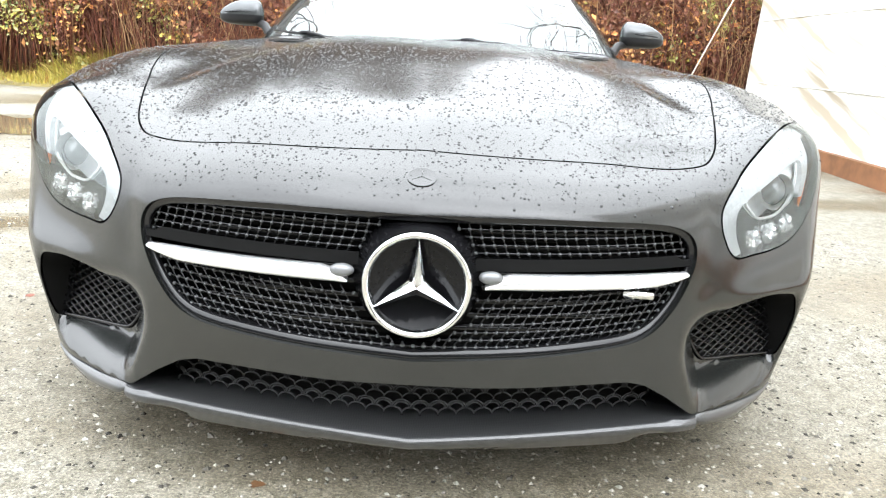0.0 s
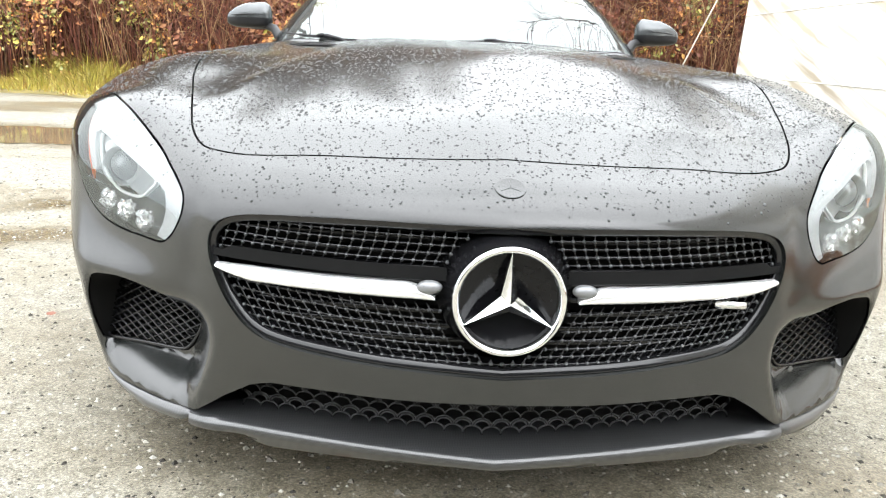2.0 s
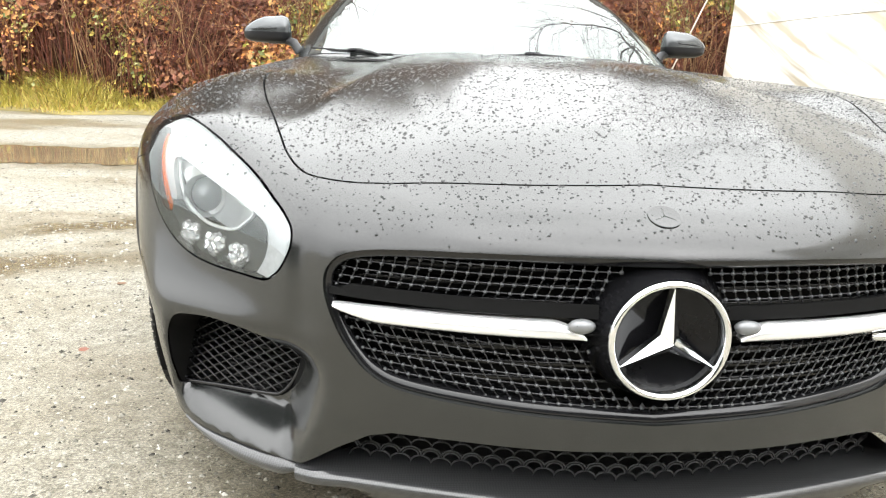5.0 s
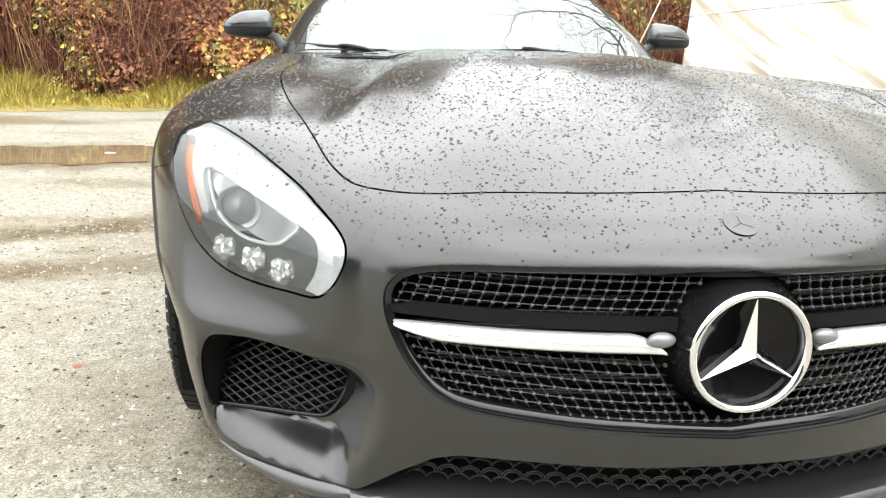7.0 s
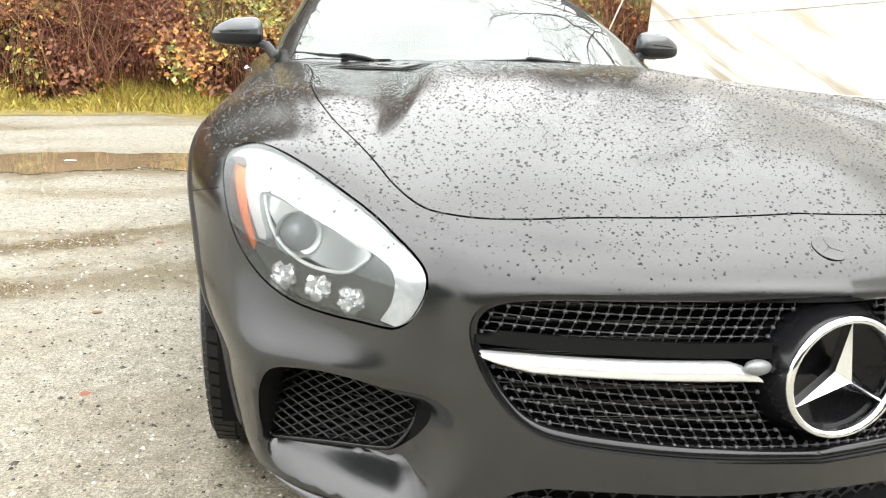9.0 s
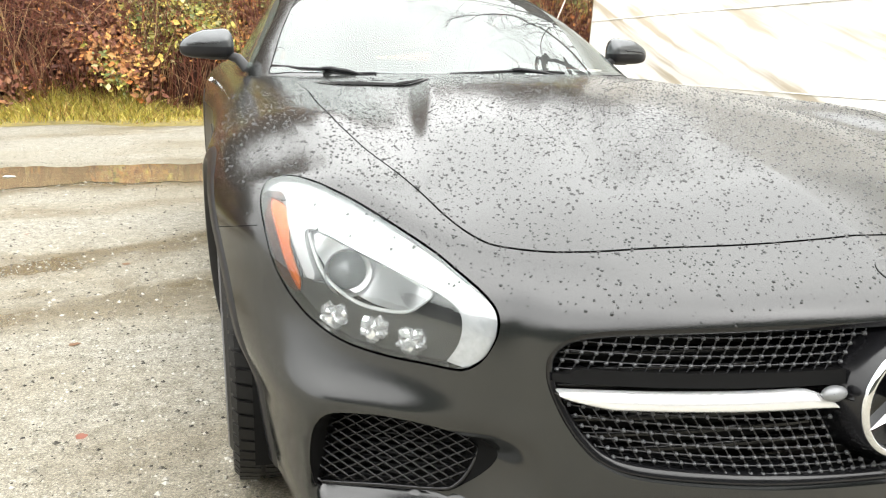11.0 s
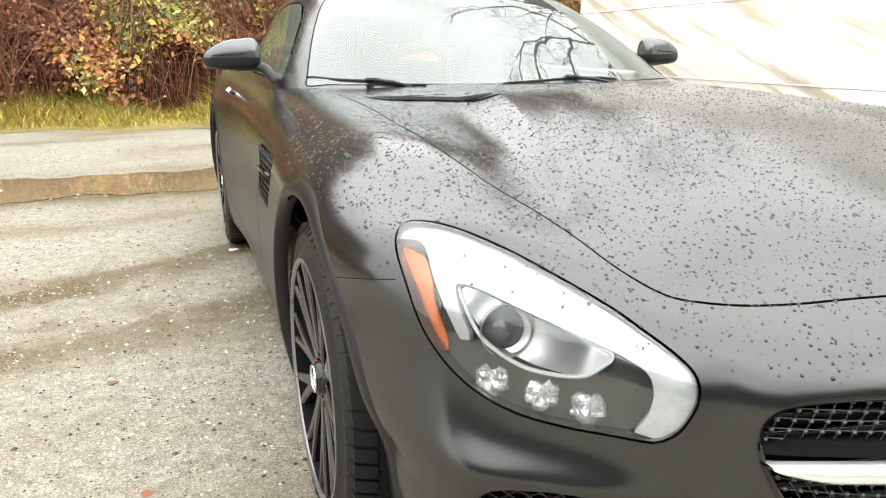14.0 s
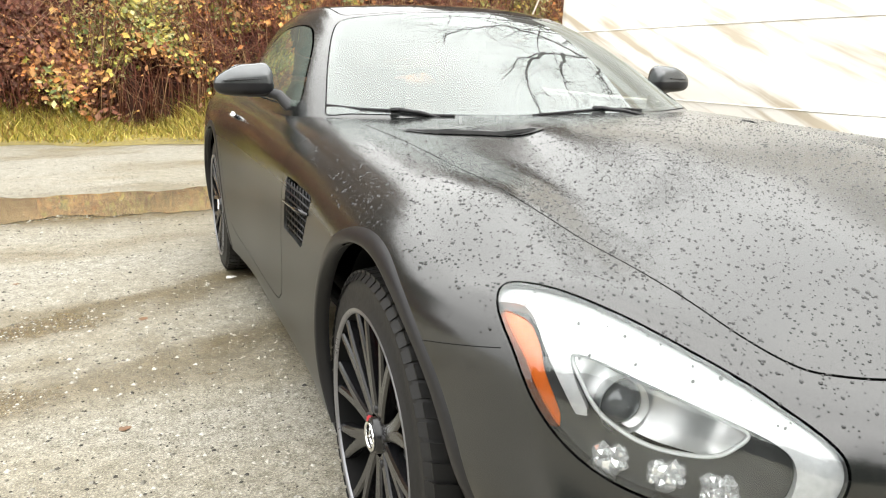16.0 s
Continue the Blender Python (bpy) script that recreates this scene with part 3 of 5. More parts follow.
def chrome_bars():
    for s in (1, -1):
        rows = []
        xs = np.linspace(.118, .500, 40)
        for x in xs:
            e = min(1, (x - .118) / .045) ** .6
            o = max(0, min(1, (.502 - x) / .07)) ** .6
            zt, zb = .4975 - .006 * (x - .118) / .38, .4745 - .003 * (x - .118) / .38
            zt, zb = zb + .003 + (zt - zb - .003) * e, zt - .002 - (zt - .002 - zb) * o
            zc, h = (zt + zb) / 2, max(.0012, (zt - zb) / 2)
            y = float(nose_y(x, zc)[0])
            rows.append([(s * x, y + .016, zc + h * 1.25), (s * x, y - .003, zc + h), (s * x, y - .006, zc - h * .55), (s * x, y - .003, zc - h), (s * x, y + .014, zc - h * 1.1)])
        m = 5
        v = [p for r in rows for p in r]
        f = [(i * m + k, i * m + k + 1, (i + 1) * m + k + 1, (i + 1) * m + k) for i in range(len(rows) - 1) for k in range(m - 1)]
        b = part("chrome_bar", (v, f if s > 0 else [q[::-1] for q in f]), BAR, car, "bright satin chrome grille bar")
        shelf = []
        for x in np.linspace(.10, .505, 24):
            y = float(nose_y(x, .5)[0])
            shelf.append([(s * x, y + .008, .5045), (s * x, y + .010, .526 if x < .47 else .516), (s * x, y + .040, .518 if x < .47 else .512)])
        v = [p for r in shelf for p in r]
        part("bar_fairing", (v, [(i * 3 + k, i * 3 + k + 1, i * 3 + k + 4, i * 3 + k + 3) for i in range(23) for k in range(2)]), DARK, b, "black upper fairing", smooth=False)
        bulb = bmesh.new()
        bmesh.ops.create_uvsphere(bulb, u_segments=20, v_segments=12, radius=1)
        for q in bulb.verts:
            q.co = Vector((s * .127, .012, .4965)) + Vector((q.co.x * .021, q.co.y * .011, q.co.z * .0115))
        part("bar_root", bulb, simple("satin_grey_cap", (.20, .205, .21), .28, .3, .1, 120), b, "silver mount beside the emblem")
    o = on_nose(.395, .459, -.004)
    badge = part("model_badge", box((.37, o.y - .004, .455), (.425, o.y + .006, .467), .0015), CHROME, car, "small chrome model badge")


chrome_bars()


def emblem():
    cz = .480
    ring = [(x, y) for x, y in ((-.006, .0935), (-.012, .0900), (-.012, .0860), (-.006, .0815), (.012, .0805), (.012, .0945))]
    e = part("emblem", lathe(ring, (.002, 0, cz), "y", 72, True), CHROME, car, "large chrome ring emblem with three-armed star")
    cup = [(-.004, .0945), (.05, .112), (.08, .118)]
    part("emblem_housing", lathe(cup, (.002, 0, cz), "y", 56), GLOSS, e, "gloss black emblem housing")
    disc = lathe([(.030, .0001), (.028, .05), (.012, .082)], (.002, 0, cz), "y", 56)
    part("emblem_disc", disc, EMBLEM_GLASS, e, "gloss black emblem disc")
    v, f = [(.002, -.020, cz)], []
    for k in range(3):
        a = radians(90 + 120 * k)
        tip = (.002 + .083 * math.cos(a), -.004, cz + .083 * math.sin(a))
        b1, b2 = a + radians(60), a - radians(60)
        n1 = (.002 + .0165 * math.cos(b1), -.002, cz + .0165 * math.sin(b1))
        n2 = (.002 + .0165 * math.cos(b2), -.002, cz + .0165 * math.sin(b2))
        i = len(v)
        back = [(p[0], .012, p[2]) for p in (tip, n1, n2)]
        v += [tip, n1, n2] + back
        f += [(0, i, i + 1), (0, i + 2, i), (i, i + 3, i + 4, i + 1), (i + 2, i + 5, i + 3, i)]
    part("star", (v, f), CHROME, e, "three-armed chrome star", smooth=False)


emblem()


# lower intake and front splitter
def splitter():
    xs = np.concatenate([np.linspace(0, .40, 21), np.linspace(.415, .565, 13)])
    xs = np.concatenate([-xs[:0:-1], xs])

    def lip(x):
        a = abs(x)
        y = .037 + .11 * a + .155 * a * a
        z = .169 + .016 * min(1, a / .55)
        e = ramp(.47, .56, np.array([a]))[0]
        join = float(nose_y(a, .194)[0]) + float(scoop(np.array([a]), np.array([.194]))[0]) - .014
        return y + (join - y) * e, z + (.187 - z) * e
    rows = []
    for x in xs:
        y, z = lip(x)
        a = abs(x)
        end = ramp(.40, .545, np.array([a]))[0]
        inner = y + .068 - .055 * end
        low = .138 + .037 * end
        rows.append([(x, y + .20, low), (x, y + .018, low), (x, y + .004, z - .020), (x, y - .003, z - .008), (x, y - .001, z - .002), (x, y + .008, z + .003),
                     (x, inner * .5 + y * .5, z + .004 + .003 * (1 - end)), (x, inner, z + .005 + .007 * (1 - end)), (x, inner + .05, z + .006 + .008 * (1 - end))])
    m = 9
    v = [p for r in rows for p in r]
    f = [(i * m + k, (i + 1) * m + k, (i + 1) * m + k + 1, i * m + k + 1) for i in range(len(rows) - 1) for k in range(m - 1)]
    sp = sharp(part("front_splitter", (v, f), CARBON, car, "carbon fibre front splitter lip"), 50)
    # side flaps under the bumper's corners
    for s in (1, -1):
        xz = [(x, .188 - .016 * math.sin(min(1, (x - .552) / .3) * math.pi)) for x in np.linspace(.552, .80, 26)]
        o = np.array([(s * x, -.2, z + .006) for x, z in xz])
        hits = meet(lambda p: -body(p), o, np.tile([0, 1.0, 0], (len(o), 1)), 1.2, 120)
        v = []
        for k, (q, (x, z)) in enumerate(zip(hits, xz)):
            t = min(1, (25 - k) / 12, (k + .5) / 4) * .85 + .15
            v += [(q[0], q[1] + .012, z + .012 * t), (q[0], q[1] - .004 * t, z + .009 * t), (q[0], q[1] - .014 * t, z - .001 * t), (q[0], q[1] - .012 * t, z - .013 * t), (q[0], q[1] + .05, z - .020 * t)]
        f = [(i * 5 + k, i * 5 + k + 1, i * 5 + k + 6, i * 5 + k + 5) for i in range(25) for k in range(4)]
        part("corner_flap", (v, f if s < 0 else [q[::-1] for q in f]), CARBON, sp, "black flap under the bumper corner")
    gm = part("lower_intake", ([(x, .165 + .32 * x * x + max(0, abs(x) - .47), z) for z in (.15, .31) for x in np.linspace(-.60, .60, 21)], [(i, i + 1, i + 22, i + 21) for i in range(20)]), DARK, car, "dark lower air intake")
    for row in range(6):
        for k in range(-14, 15):
            x0 = .035 * k + (.0175 if row % 2 else 0)
            for lift in (0, .0045):
                pts = []
                for t in np.linspace(0, math.pi, 8):
                    x, z = x0 - (.0185 - lift) * math.cos(t), .180 + .0165 * row + (.019 - lift) * math.sin(t) ** .8 + .05 * x0 * x0
                    if abs(x) < .475 and z < .295:
                        pts.append((x, .110 + .10 * abs(x) + .14 * x * x - (z - .18) * .1, z))
                if len(pts) > 2 and (lift == 0 or row % 2):
                    part("intake_mesh_bar", tube(pts, .0020, 4), MESH_GREY, gm)


splitter()


def side_intakes():
    for s in (1, -1):
        poly = closed_curve([(x * s, z) for x, _, z in INTAKE_EDGE], 90)

        def skin_at(q):
            o = np.stack([q[:, 0], np.full(len(q), -.3), q[:, 1]], 1)
            return meet(lambda p: -body(p), o, np.tile([0, 1.0, 0], (len(o), 1)), 1.3, 130)

        rows = []
        for shift, back in ((.005, .007), (-.004, .012), (-.035, .15)):
            q, _ = nearest(poly, poly, shift)
            r = skin_at(q)
            r[:, 1] += back
            r[:, 0] -= s * back * .55 * (np.abs(r[:, 0]) > .70)
            rows.append(r)
        n = len(poly)
        v = np.concatenate(rows)
        f = [(i * n + k, i * n + (k + 1) % n, (i + 1) * n + (k + 1) % n, (i + 1) * n + k) for i in range(2) for k in range(n)]
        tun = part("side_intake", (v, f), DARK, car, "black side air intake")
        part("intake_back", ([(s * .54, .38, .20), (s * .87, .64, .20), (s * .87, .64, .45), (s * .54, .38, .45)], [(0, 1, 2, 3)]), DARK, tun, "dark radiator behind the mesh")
        small, _ = nearest(poly, poly, -.005)

        def deep(x, z):
            a = abs(x)
            return .262 + .62 * (a - .55) + .2 * (z - .347)

        for k in range(-16, 22):
            for lean in (1, -1):
                path = np.array([(s * (.56 + .027 * k + t * 1.0), .22 + (t * .62 if lean > 0 else .21 - t * .62)) for t in np.linspace(-.05, .30, 60)])
                run = [(x, deep(x, z), z) for x, z in path[inside(small, path)]]
                if len(run) > 4:
                    part("intake_mesh_bar", tube(run[::3] + [run[-1]], .0021, 5), GLOSS, tun)
        edge, _ = nearest(poly, poly, -.004)
        part("mesh_frame", tube([(x, deep(x, z) + .002, z) for x, z in edge], .0042, 6, True), GLOSS, tun, "gloss black frame round the mesh")
        for k in range(16):
            z = .245 + .011 * k
            pts = [(s * x, deep(x, z) + .022, z) for x in (.575, .70, .800)]
            part("cooling_fin", tube(pts, .0026, 4), BLACK, tun)


side_intakes()


def nose_badge():
    """A flush round badge between grille and hood."""
    c = drop_all(body, [(0, .062)])[0]
    n = Vector(gradient(body, np.array([c]))[0])
    t = n.to_track_quat("Z", "Y").to_matrix()
    v, f = lathe([(.0001, .0004), (.0001, .0228), (.00022, .0238), (.00016, .0250), (0, .0260)], (0, 0, 0), "z", 40)
    b = part("nose_badge", ([t @ Vector(q) + c for q in v], f), PAINT, car, "flush satin black round badge")
    arms = [tube([c + n * .0003, c + n * .0003 + t @ Vector((.019 * math.cos(a), .019 * math.sin(a), 0))], [.0006, .0003], 5) for a in (radians(90), radians(210), radians(330))]
    part("badge_star", merge(*arms), PAINT, b)


nose_badge()


# ---- headlamps ----
DRL_EDGE = [(.880, .57, .715), (.868, .64, .765), (.800, .56, .775), (.682, .39, .725), (.595, .275, .665), (.545, .22, .62), (.540, .20, .572), (.560, .20, .512),
            (.588, .21, .485), (.618, .233, .484), (.630, .243, .500), (.610, .233, .54), (.605, .238, .576), (.624, .261, .598), (.686, .325, .626), (.737, .377, .648),
            (.773, .413, .664), (.800, .440, .668), (.801, .424, .640), (.793, .404, .606), (.803, .412, .600), (.816, .432, .632), (.830, .458, .672), (.842, .50, .715)]
AMBER_EDGE = [(.895, .545, .712), (.850, .500, .706), (.842, .468, .682), (.835, .452, .645), (.827, .437, .613), (.822, .428, .588), (.832, .428, .564), (.858, .443, .572), (.884, .475, .620), (.898, .51, .665)]
GUIDE = [(.800, .438, .671), (.797, .417, .639), (.785, .396, .608), (.762, .371, .585), (.733, .343, .571), (.698, .313, .568), (.675, .294, .572), (.658, .282, .585), (.643, .278, .603)]
GUIDE_TOP = [(.643, .278, .603), (.67, .306, .619), (.724, .364, .648), (.763, .407, .668), (.800, .438, .671)]


def headlamp(s):
    key = "lamp" + "+-"[s < 0]
    p, f, rim = pieces[key]
    sg = (lambda q: list(q)) if s > 0 else flip
    inner_field = lambda q: body(q) + .028
    lamp = part("headlamp", lipped(body, (p, np.zeros((0, 4), int), rim), .05)[:2], GLOSS, car, "clear headlamp with white running light and amber marker")
    grad = gradient(body, p)
    inner = p - grad * .028
    cs = [Cut("drl", sg(DRL_EDGE), (-.62 * s, .68, -.4)), Cut("bowl", sg(GUIDE + GUIDE_TOP[1:-1]), (-.62 * s, .68, -.4)), Cut("amber", sg(AMBER_EDGE), (-.80 * s, .55, -.25))]
    got = split_skin(inner_field, inner, f, cs, 0)
    part("reflector", skin_of(inner_field, got["skin"]), LAMP_DARK, lamp, "smoked grey lamp housing")
    if "bowl" in got:
        bp, bf, br = got["bowl"]
        hollow = bp.mean(0)
        dist = np.linalg.norm(bp - hollow, axis=1)
        bp = bp - gradient(inner_field, bp) * (.03 * np.clip(1 - (dist / .09) ** 2, 0, 1))[:, None]
        part("lamp_bowl", (bp, bf), BOWL, lamp, "silvery main beam bowl")
    if "drl" in got:
        dp, df, dr = got["drl"]
        dp = dp + gradient(inner_field, dp) * .018
        part("running_light", lipped(inner_field, (dp, df, dr), .022), RUNNING, lamp, "white running light strip")
    if "amber" in got:
        part("side_marker", lipped(inner_field, got["amber"], -.004), AMBER, lamp, "amber side marker")
    lens = part("lens", (p + grad * .0015, f, grad), LENS, lamp, "clear outer lens")
    lens.visible_shadow = False
    # light guide ring, lying proud of the housing
    loop = closed_curve(sg(GUIDE + GUIDE_TOP[1:-1]), 70)
    g = gradient(body, loop)
    part("light_guide", tube([tuple(a) for a in loop + g * .004], .0032, 6, True), WHITE_PLASTIC, lamp, "thin white light guide")
    c = loop.mean(0)
    n = gradient(body, c[None])[0]
    # projector: a bowl with a clear ball in it
    axis = Vector((s * .10, -.98, .06)).normalized()
    turn = axis.to_track_quat("Z", "Y").to_matrix()
    o = Vector((s * .748, .402, .612))
    v, fc = lathe([(.020, .040), (.017, .037), (-.005, .034), (-.03, .024)], (0, 0, 0), "z", 36)
    part("projector", ([turn @ Vector(q) + o for q in v], fc), BOWL, lamp, "round projector housing")
    v, fc = lathe([(.026, .0004), (.024, .010), (.018, .020), (.010, .028), (.000, .033)], (0, 0, 0), "z", 32)
    part("projector_lens", ([turn @ Vector(q) + o for q in v], fc), FROST, lamp, "grey frosted projector lens")
    rng = np.random.default_rng(17)
    for x, y, z in ((.774, .378, .5455), (.7205, .3295, .5365), (.671, .2855, .5275)):
        o2 = Vector((s * x, y, z))
        n2 = Vector(gradient(body, np.array([o2]))[0])
        t2 = Matrix.Translation(o2 + n2 * .003) @ n2.to_track_quat("Z", "Y").to_matrix().to_4x4()
        rim_ = box((-.020, -.017, -.014), (.020, .017, -.004), .004)
        bmesh.ops.transform(rim_, matrix=t2, verts=rim_.verts[:])
        led = part("led_module", rim_, GLOSS, lamp, "black led module with bright crystals")
        crystal = bmesh.new()
        for cx, cy, cr in ((-.010, .006, .0140), (.011, .007, .0135), (0, -.008, .0165), (-.016, -.007, .008), (.017, -.006, .008)):
            got_ = bmesh.ops.create_icosphere(crystal, subdivisions=2, radius=1)["verts"]
            for q in got_:
                j = 1 + rng.uniform(-.22, .22)
                q.co = (cx + q.co.x * cr * j, cy + q.co.y * cr * j, q.co.z * .011 * j)
        bmesh.ops.transform(crystal, matrix=t2, verts=crystal.verts[:])
        part("led_crystal", crystal, LED, led, "bright faceted led crystals", smooth=False)


BOWL = simple("dim_silver", (.72, .725, .73), .32, .85, .15, 90)
FROST = simple("frosted_lens", (.16, .165, .17), .12, .35, .3, 60)
LED = simple("led_crystal", (.92, .93, .94), .06, .75, .1, 60)
LAMP_DARK = simple("smoked_housing", (.055, .056, .058), .18, .2, .3, 40)
for s in (1, -1):
    headlamp(s)


# ---- cabin ----
ROOF_GLASS = simple("roof_glass", (.010, .011, .011), .06, 0, .1, 200, .01)
ROOF_GLASS.node_tree.nodes["Principled BSDF"].inputs["Specular IOR Level"].default_value = 1.0
ROOF_Y = (1.5, 1.72, 2.1, 2.5, 2.78, 3.0, 3.4, 3.8, 4.2, 4.5)
ROOF_Z = (.79, .880, 1.050, 1.204, 1.277, 1.297, 1.280, 1.20, 1.06, .93)
CAB_Y = (1.6, 2.1, 2.35, 2.8, 3.4, 3.9, 4.5)
CAB_W = (.72, .765, .80, .82, .81, .76, .62)


def cabin(p):
    x, y, z = np.abs(p[:, 0]), p[:, 1], p[:, 2]
    top = z - (basis(ROOF_Y, y - .55 * x * x) @ np.asarray(ROOF_Z) - .06 * x * x)
    side = (x - basis(CAB_Y, y) @ np.asarray(CAB_W) + (z - .88) * .62) * .85
    return smax(top, side, .09)


def cabin_grid():
    ys, ps = np.linspace(1.66, 4.46, 170), np.radians(np.linspace(-92, 92, 150))
    o = np.array([(0, y, .80) for y in ys for _ in ps])
    d = np.array([(math.sin(a), 0, math.cos(a)) for _ in ys for a in ps])
    p = meet(cabin, o, d, 1.3, 40)
    i = np.arange(len(p)).reshape(len(ys), len(ps))
    return p, np.stack([i[:-1, :-1], i[:-1, 1:], i[1:, 1:], i[1:, :-1]], -1).reshape(-1, 4)


SCREEN_EDGE = [(x, 1.74 + .66 * x * x, 0) for x in (0, .2, .4, .55, .66)] + [(.725, 2.10, 0), (.712, 2.17, 0), (.645, 2.40, 0), (.575, 2.60, 0), (.53, 2.68, 0), (.47, 2.70, 0), (.3, 2.665, 0), (0, 2.64, 0)]
ROOF_EDGE = [(0, 2.675, 0), (.3, 2.70, 0), (.44, 2.735, 0), (.495, 2.78, 0), (.50, 2.95, 0), (.50, 3.25, 0), (.46, 3.42, 0), (0, 3.46, 0)]
WINDOW_EDGE = [(1, 2.31, .900), (1, 2.465, 1.025), (1, 2.65, 1.128), (1, 2.86, 1.187), (1, 3.25, 1.18), (1, 3.5, 1.12), (1, 3.68, 1.03), (1, 3.72, .95), (1, 3.5, .92), (1, 3.0, .90), (1, 2.5, .895)]
REAR_EDGE = [(0, 3.52, 0), (.3, 3.55, 0), (.46, 3.62, 0), (.42, 4.0, 0), (.36, 4.22, 0), (0, 4.26, 0)]
cab_cuts = [Cut("screen", mirror(SCREEN_EDGE, False), (0, 0, -1), lambda p: (p[:, 2] > .86) & (p[:, 1] < 2.9)), Cut("rear", mirror(REAR_EDGE), (0, 0, -1), lambda p: p[:, 1] > 3.3)]
for s in (1, -1):
    cab_cuts.append(Cut("win" + "+-"[s < 0], WINDOW_EDGE if s > 0 else flip(WINDOW_EDGE), (-s, 0, 0), lambda p, s=s: (p[:, 0] * s > .3)))
cab_cuts.append(Cut("top", mirror(ROOF_EDGE, False), (0, 0, -1), lambda p: p[:, 2] > 1.1))
cab_points, cab_quads = cabin_grid()
cab = split_skin(cabin, cab_points, cab_quads, cab_cuts, .003)
part("roof_shell", lipped(cabin, cab["skin"], .02, keep=lambda p: p[:, 2] > .86), PAINT, car, "satin black roof and pillars")
part("roof_panel", skin_of(cabin, cab["top"]), ROOF_GLASS, car, "gloss black glass roof panel with raindrops")
part("windscreen", skin_of(cabin, cab["screen"]), WINDSCREEN, car, "windscreen mirroring pale sky and bare branches").visible_shadow = False
part("rear_window", skin_of(cabin, cab["rear"]), WINDOW, car, "dark rear window")
for s in "+-":
    part("side_window", skin_of(cabin, cab["win" + s]), WINDOW, car, "misted side window").visible_shadow = False
# black band round the windscreen
def screen_band():
    c = cab_cuts[0]
    rows = []
    for shift in (.0, -.028):
        q, _ = nearest(c.poly, c.poly, shift)
        base = q[:, :1] * c.e1 + q[:, 1:] * c.e2
        base[:, 2] = 1.6
        rows.append(meet(lambda s: -cabin(s), base, np.tile([0, 0, -1.0], (len(base), 1)), 1.2, 100) - [0, 0, .004])
    n = len(rows[0])
    part("screen_seal", (np.concatenate(rows), [(k, (k + 1) % n, n + (k + 1) % n, n + k) for k in range(n)]), BLACK, car, "black windscreen seal")


screen_band()


def interior():
    v = [(x, y, z) for y, z in ((1.80, .80), (2.05, .87), (2.35, .86), (2.45, .70)) for x in np.linspace(-.66, .66, 9)]
    part("dashboard", (v, [(r * 9 + i, r * 9 + i + 1, r * 9 + i + 10, r * 9 + i + 9) for r in range(3) for i in range(8)]), simple("grey_dash", (.05, .05, .052), .6, 0, .2, 120), car, "dark grey dashboard")
    part("cabin_floor", box((-.70, 2.0, .28), (.70, 3.9, .33)), DARK, car, "dark cabin floor")
    for s in (1, -1):
        bm = box((s * .36 - .22, 2.95, .36), (s * .36 + .22, 3.08, 1.02), .05)
        part("seat_backrest", bm, simple("seat_leather", (.03, .03, .03), .5, 0, .2, 90), car, "dark leather seat back")
        bm = box((s * .36 - .12, 2.97, 1.00), (s * .36 + .12, 3.07, 1.14), .04)
        part("headrest", bm, simple("seat_leather", (.03, .03, .03), .5, 0, .2, 90), car, "dark leather headrest")
    part("steering_wheel", lathe([(.0 + .012 * math.cos(a), .18 + .014 * math.sin(a)) for a in np.linspace(0, 2 * math.pi, 9)[:-1]], (.36, 2.52, .86), "y", 40, True), BLACK, car, "black steering wheel")
    part("rear_view_mirror", box((-.11, 2.54, 1.135), (.11, 2.575, 1.195), .015), BLACK, car, "black interior mirror")
    part("sensor_housing", box((-.06, 2.56, 1.16), (.06, 2.70, 1.215), .012), BLACK, car, "black sensor housing behind the screen")


interior()


# ---- outside mirrors, wipers, vents, handles ----
def door_mirror(s):
    bm = bmesh.new()
    bmesh.ops.create_uvsphere(bm, u_segments=40, v_segments=24, radius=1)
    for v in bm.verts:
        x, y, z = v.co
        k = lambda a, p: math.copysign(abs(a) ** p, a)
        t = (x + 1) / 2
        v.co = (s * (.938 + .104 * k(x, .48 if x < 0 else .85)), 2.47 + .060 * k(y, .8) * (1 - .25 * t) + .02 * t, .968 + (.088 * k(z, .8) * (1 - .58 * t ** 1.3) if z > 0 else .045 * k(z, .5)))
    lower = bm.copy()
    for b, keep_up in ((bm, True), (lower, False)):
        bmesh.ops.bisect_plane(b, geom=b.verts[:] + b.edges[:] + b.faces[:], plane_co=(0, 0, .969), plane_no=(0, 0, 1), clear_inner=keep_up, clear_outer=not keep_up)
    if s < 0:
        bmesh.ops.reverse_faces(bm, faces=bm.faces[:])
        bmesh.ops.reverse_faces(lower, faces=lower.faces[:])
    m = part("door_mirror", bm, MIRROR_CAP, car, "dark grey mirror cap with raindrops")
    part("mirror_groove", tube([(s * (.89 + .125 * q), 2.412 + .030 * q + .06 * max(0, q - .8), .985 - .008 * q) for q in np.linspace(0, 1, 8)], .0022, 5), BLACK, m, "dark groove across the mirror cap")
    part("mirror_base", lower, BLACK, m, "black mirror underside")
    part("mirror_stalk", tube([(s * .93, 2.47, .935), (s * .86, 2.46, .938), (s * .82, 2.44, .925), (s * .79, 2.40, .885), (s * .775, 2.38, .86)], [.016, .018, .02, .022, .026], 10), BLACK, m, "black mirror stalk")
    part("mirror_glass", lathe([(0, .0005), (0, .048)], (s * .945, 2.531, .985), "y", 24), CHROME, m, "mirror glass")


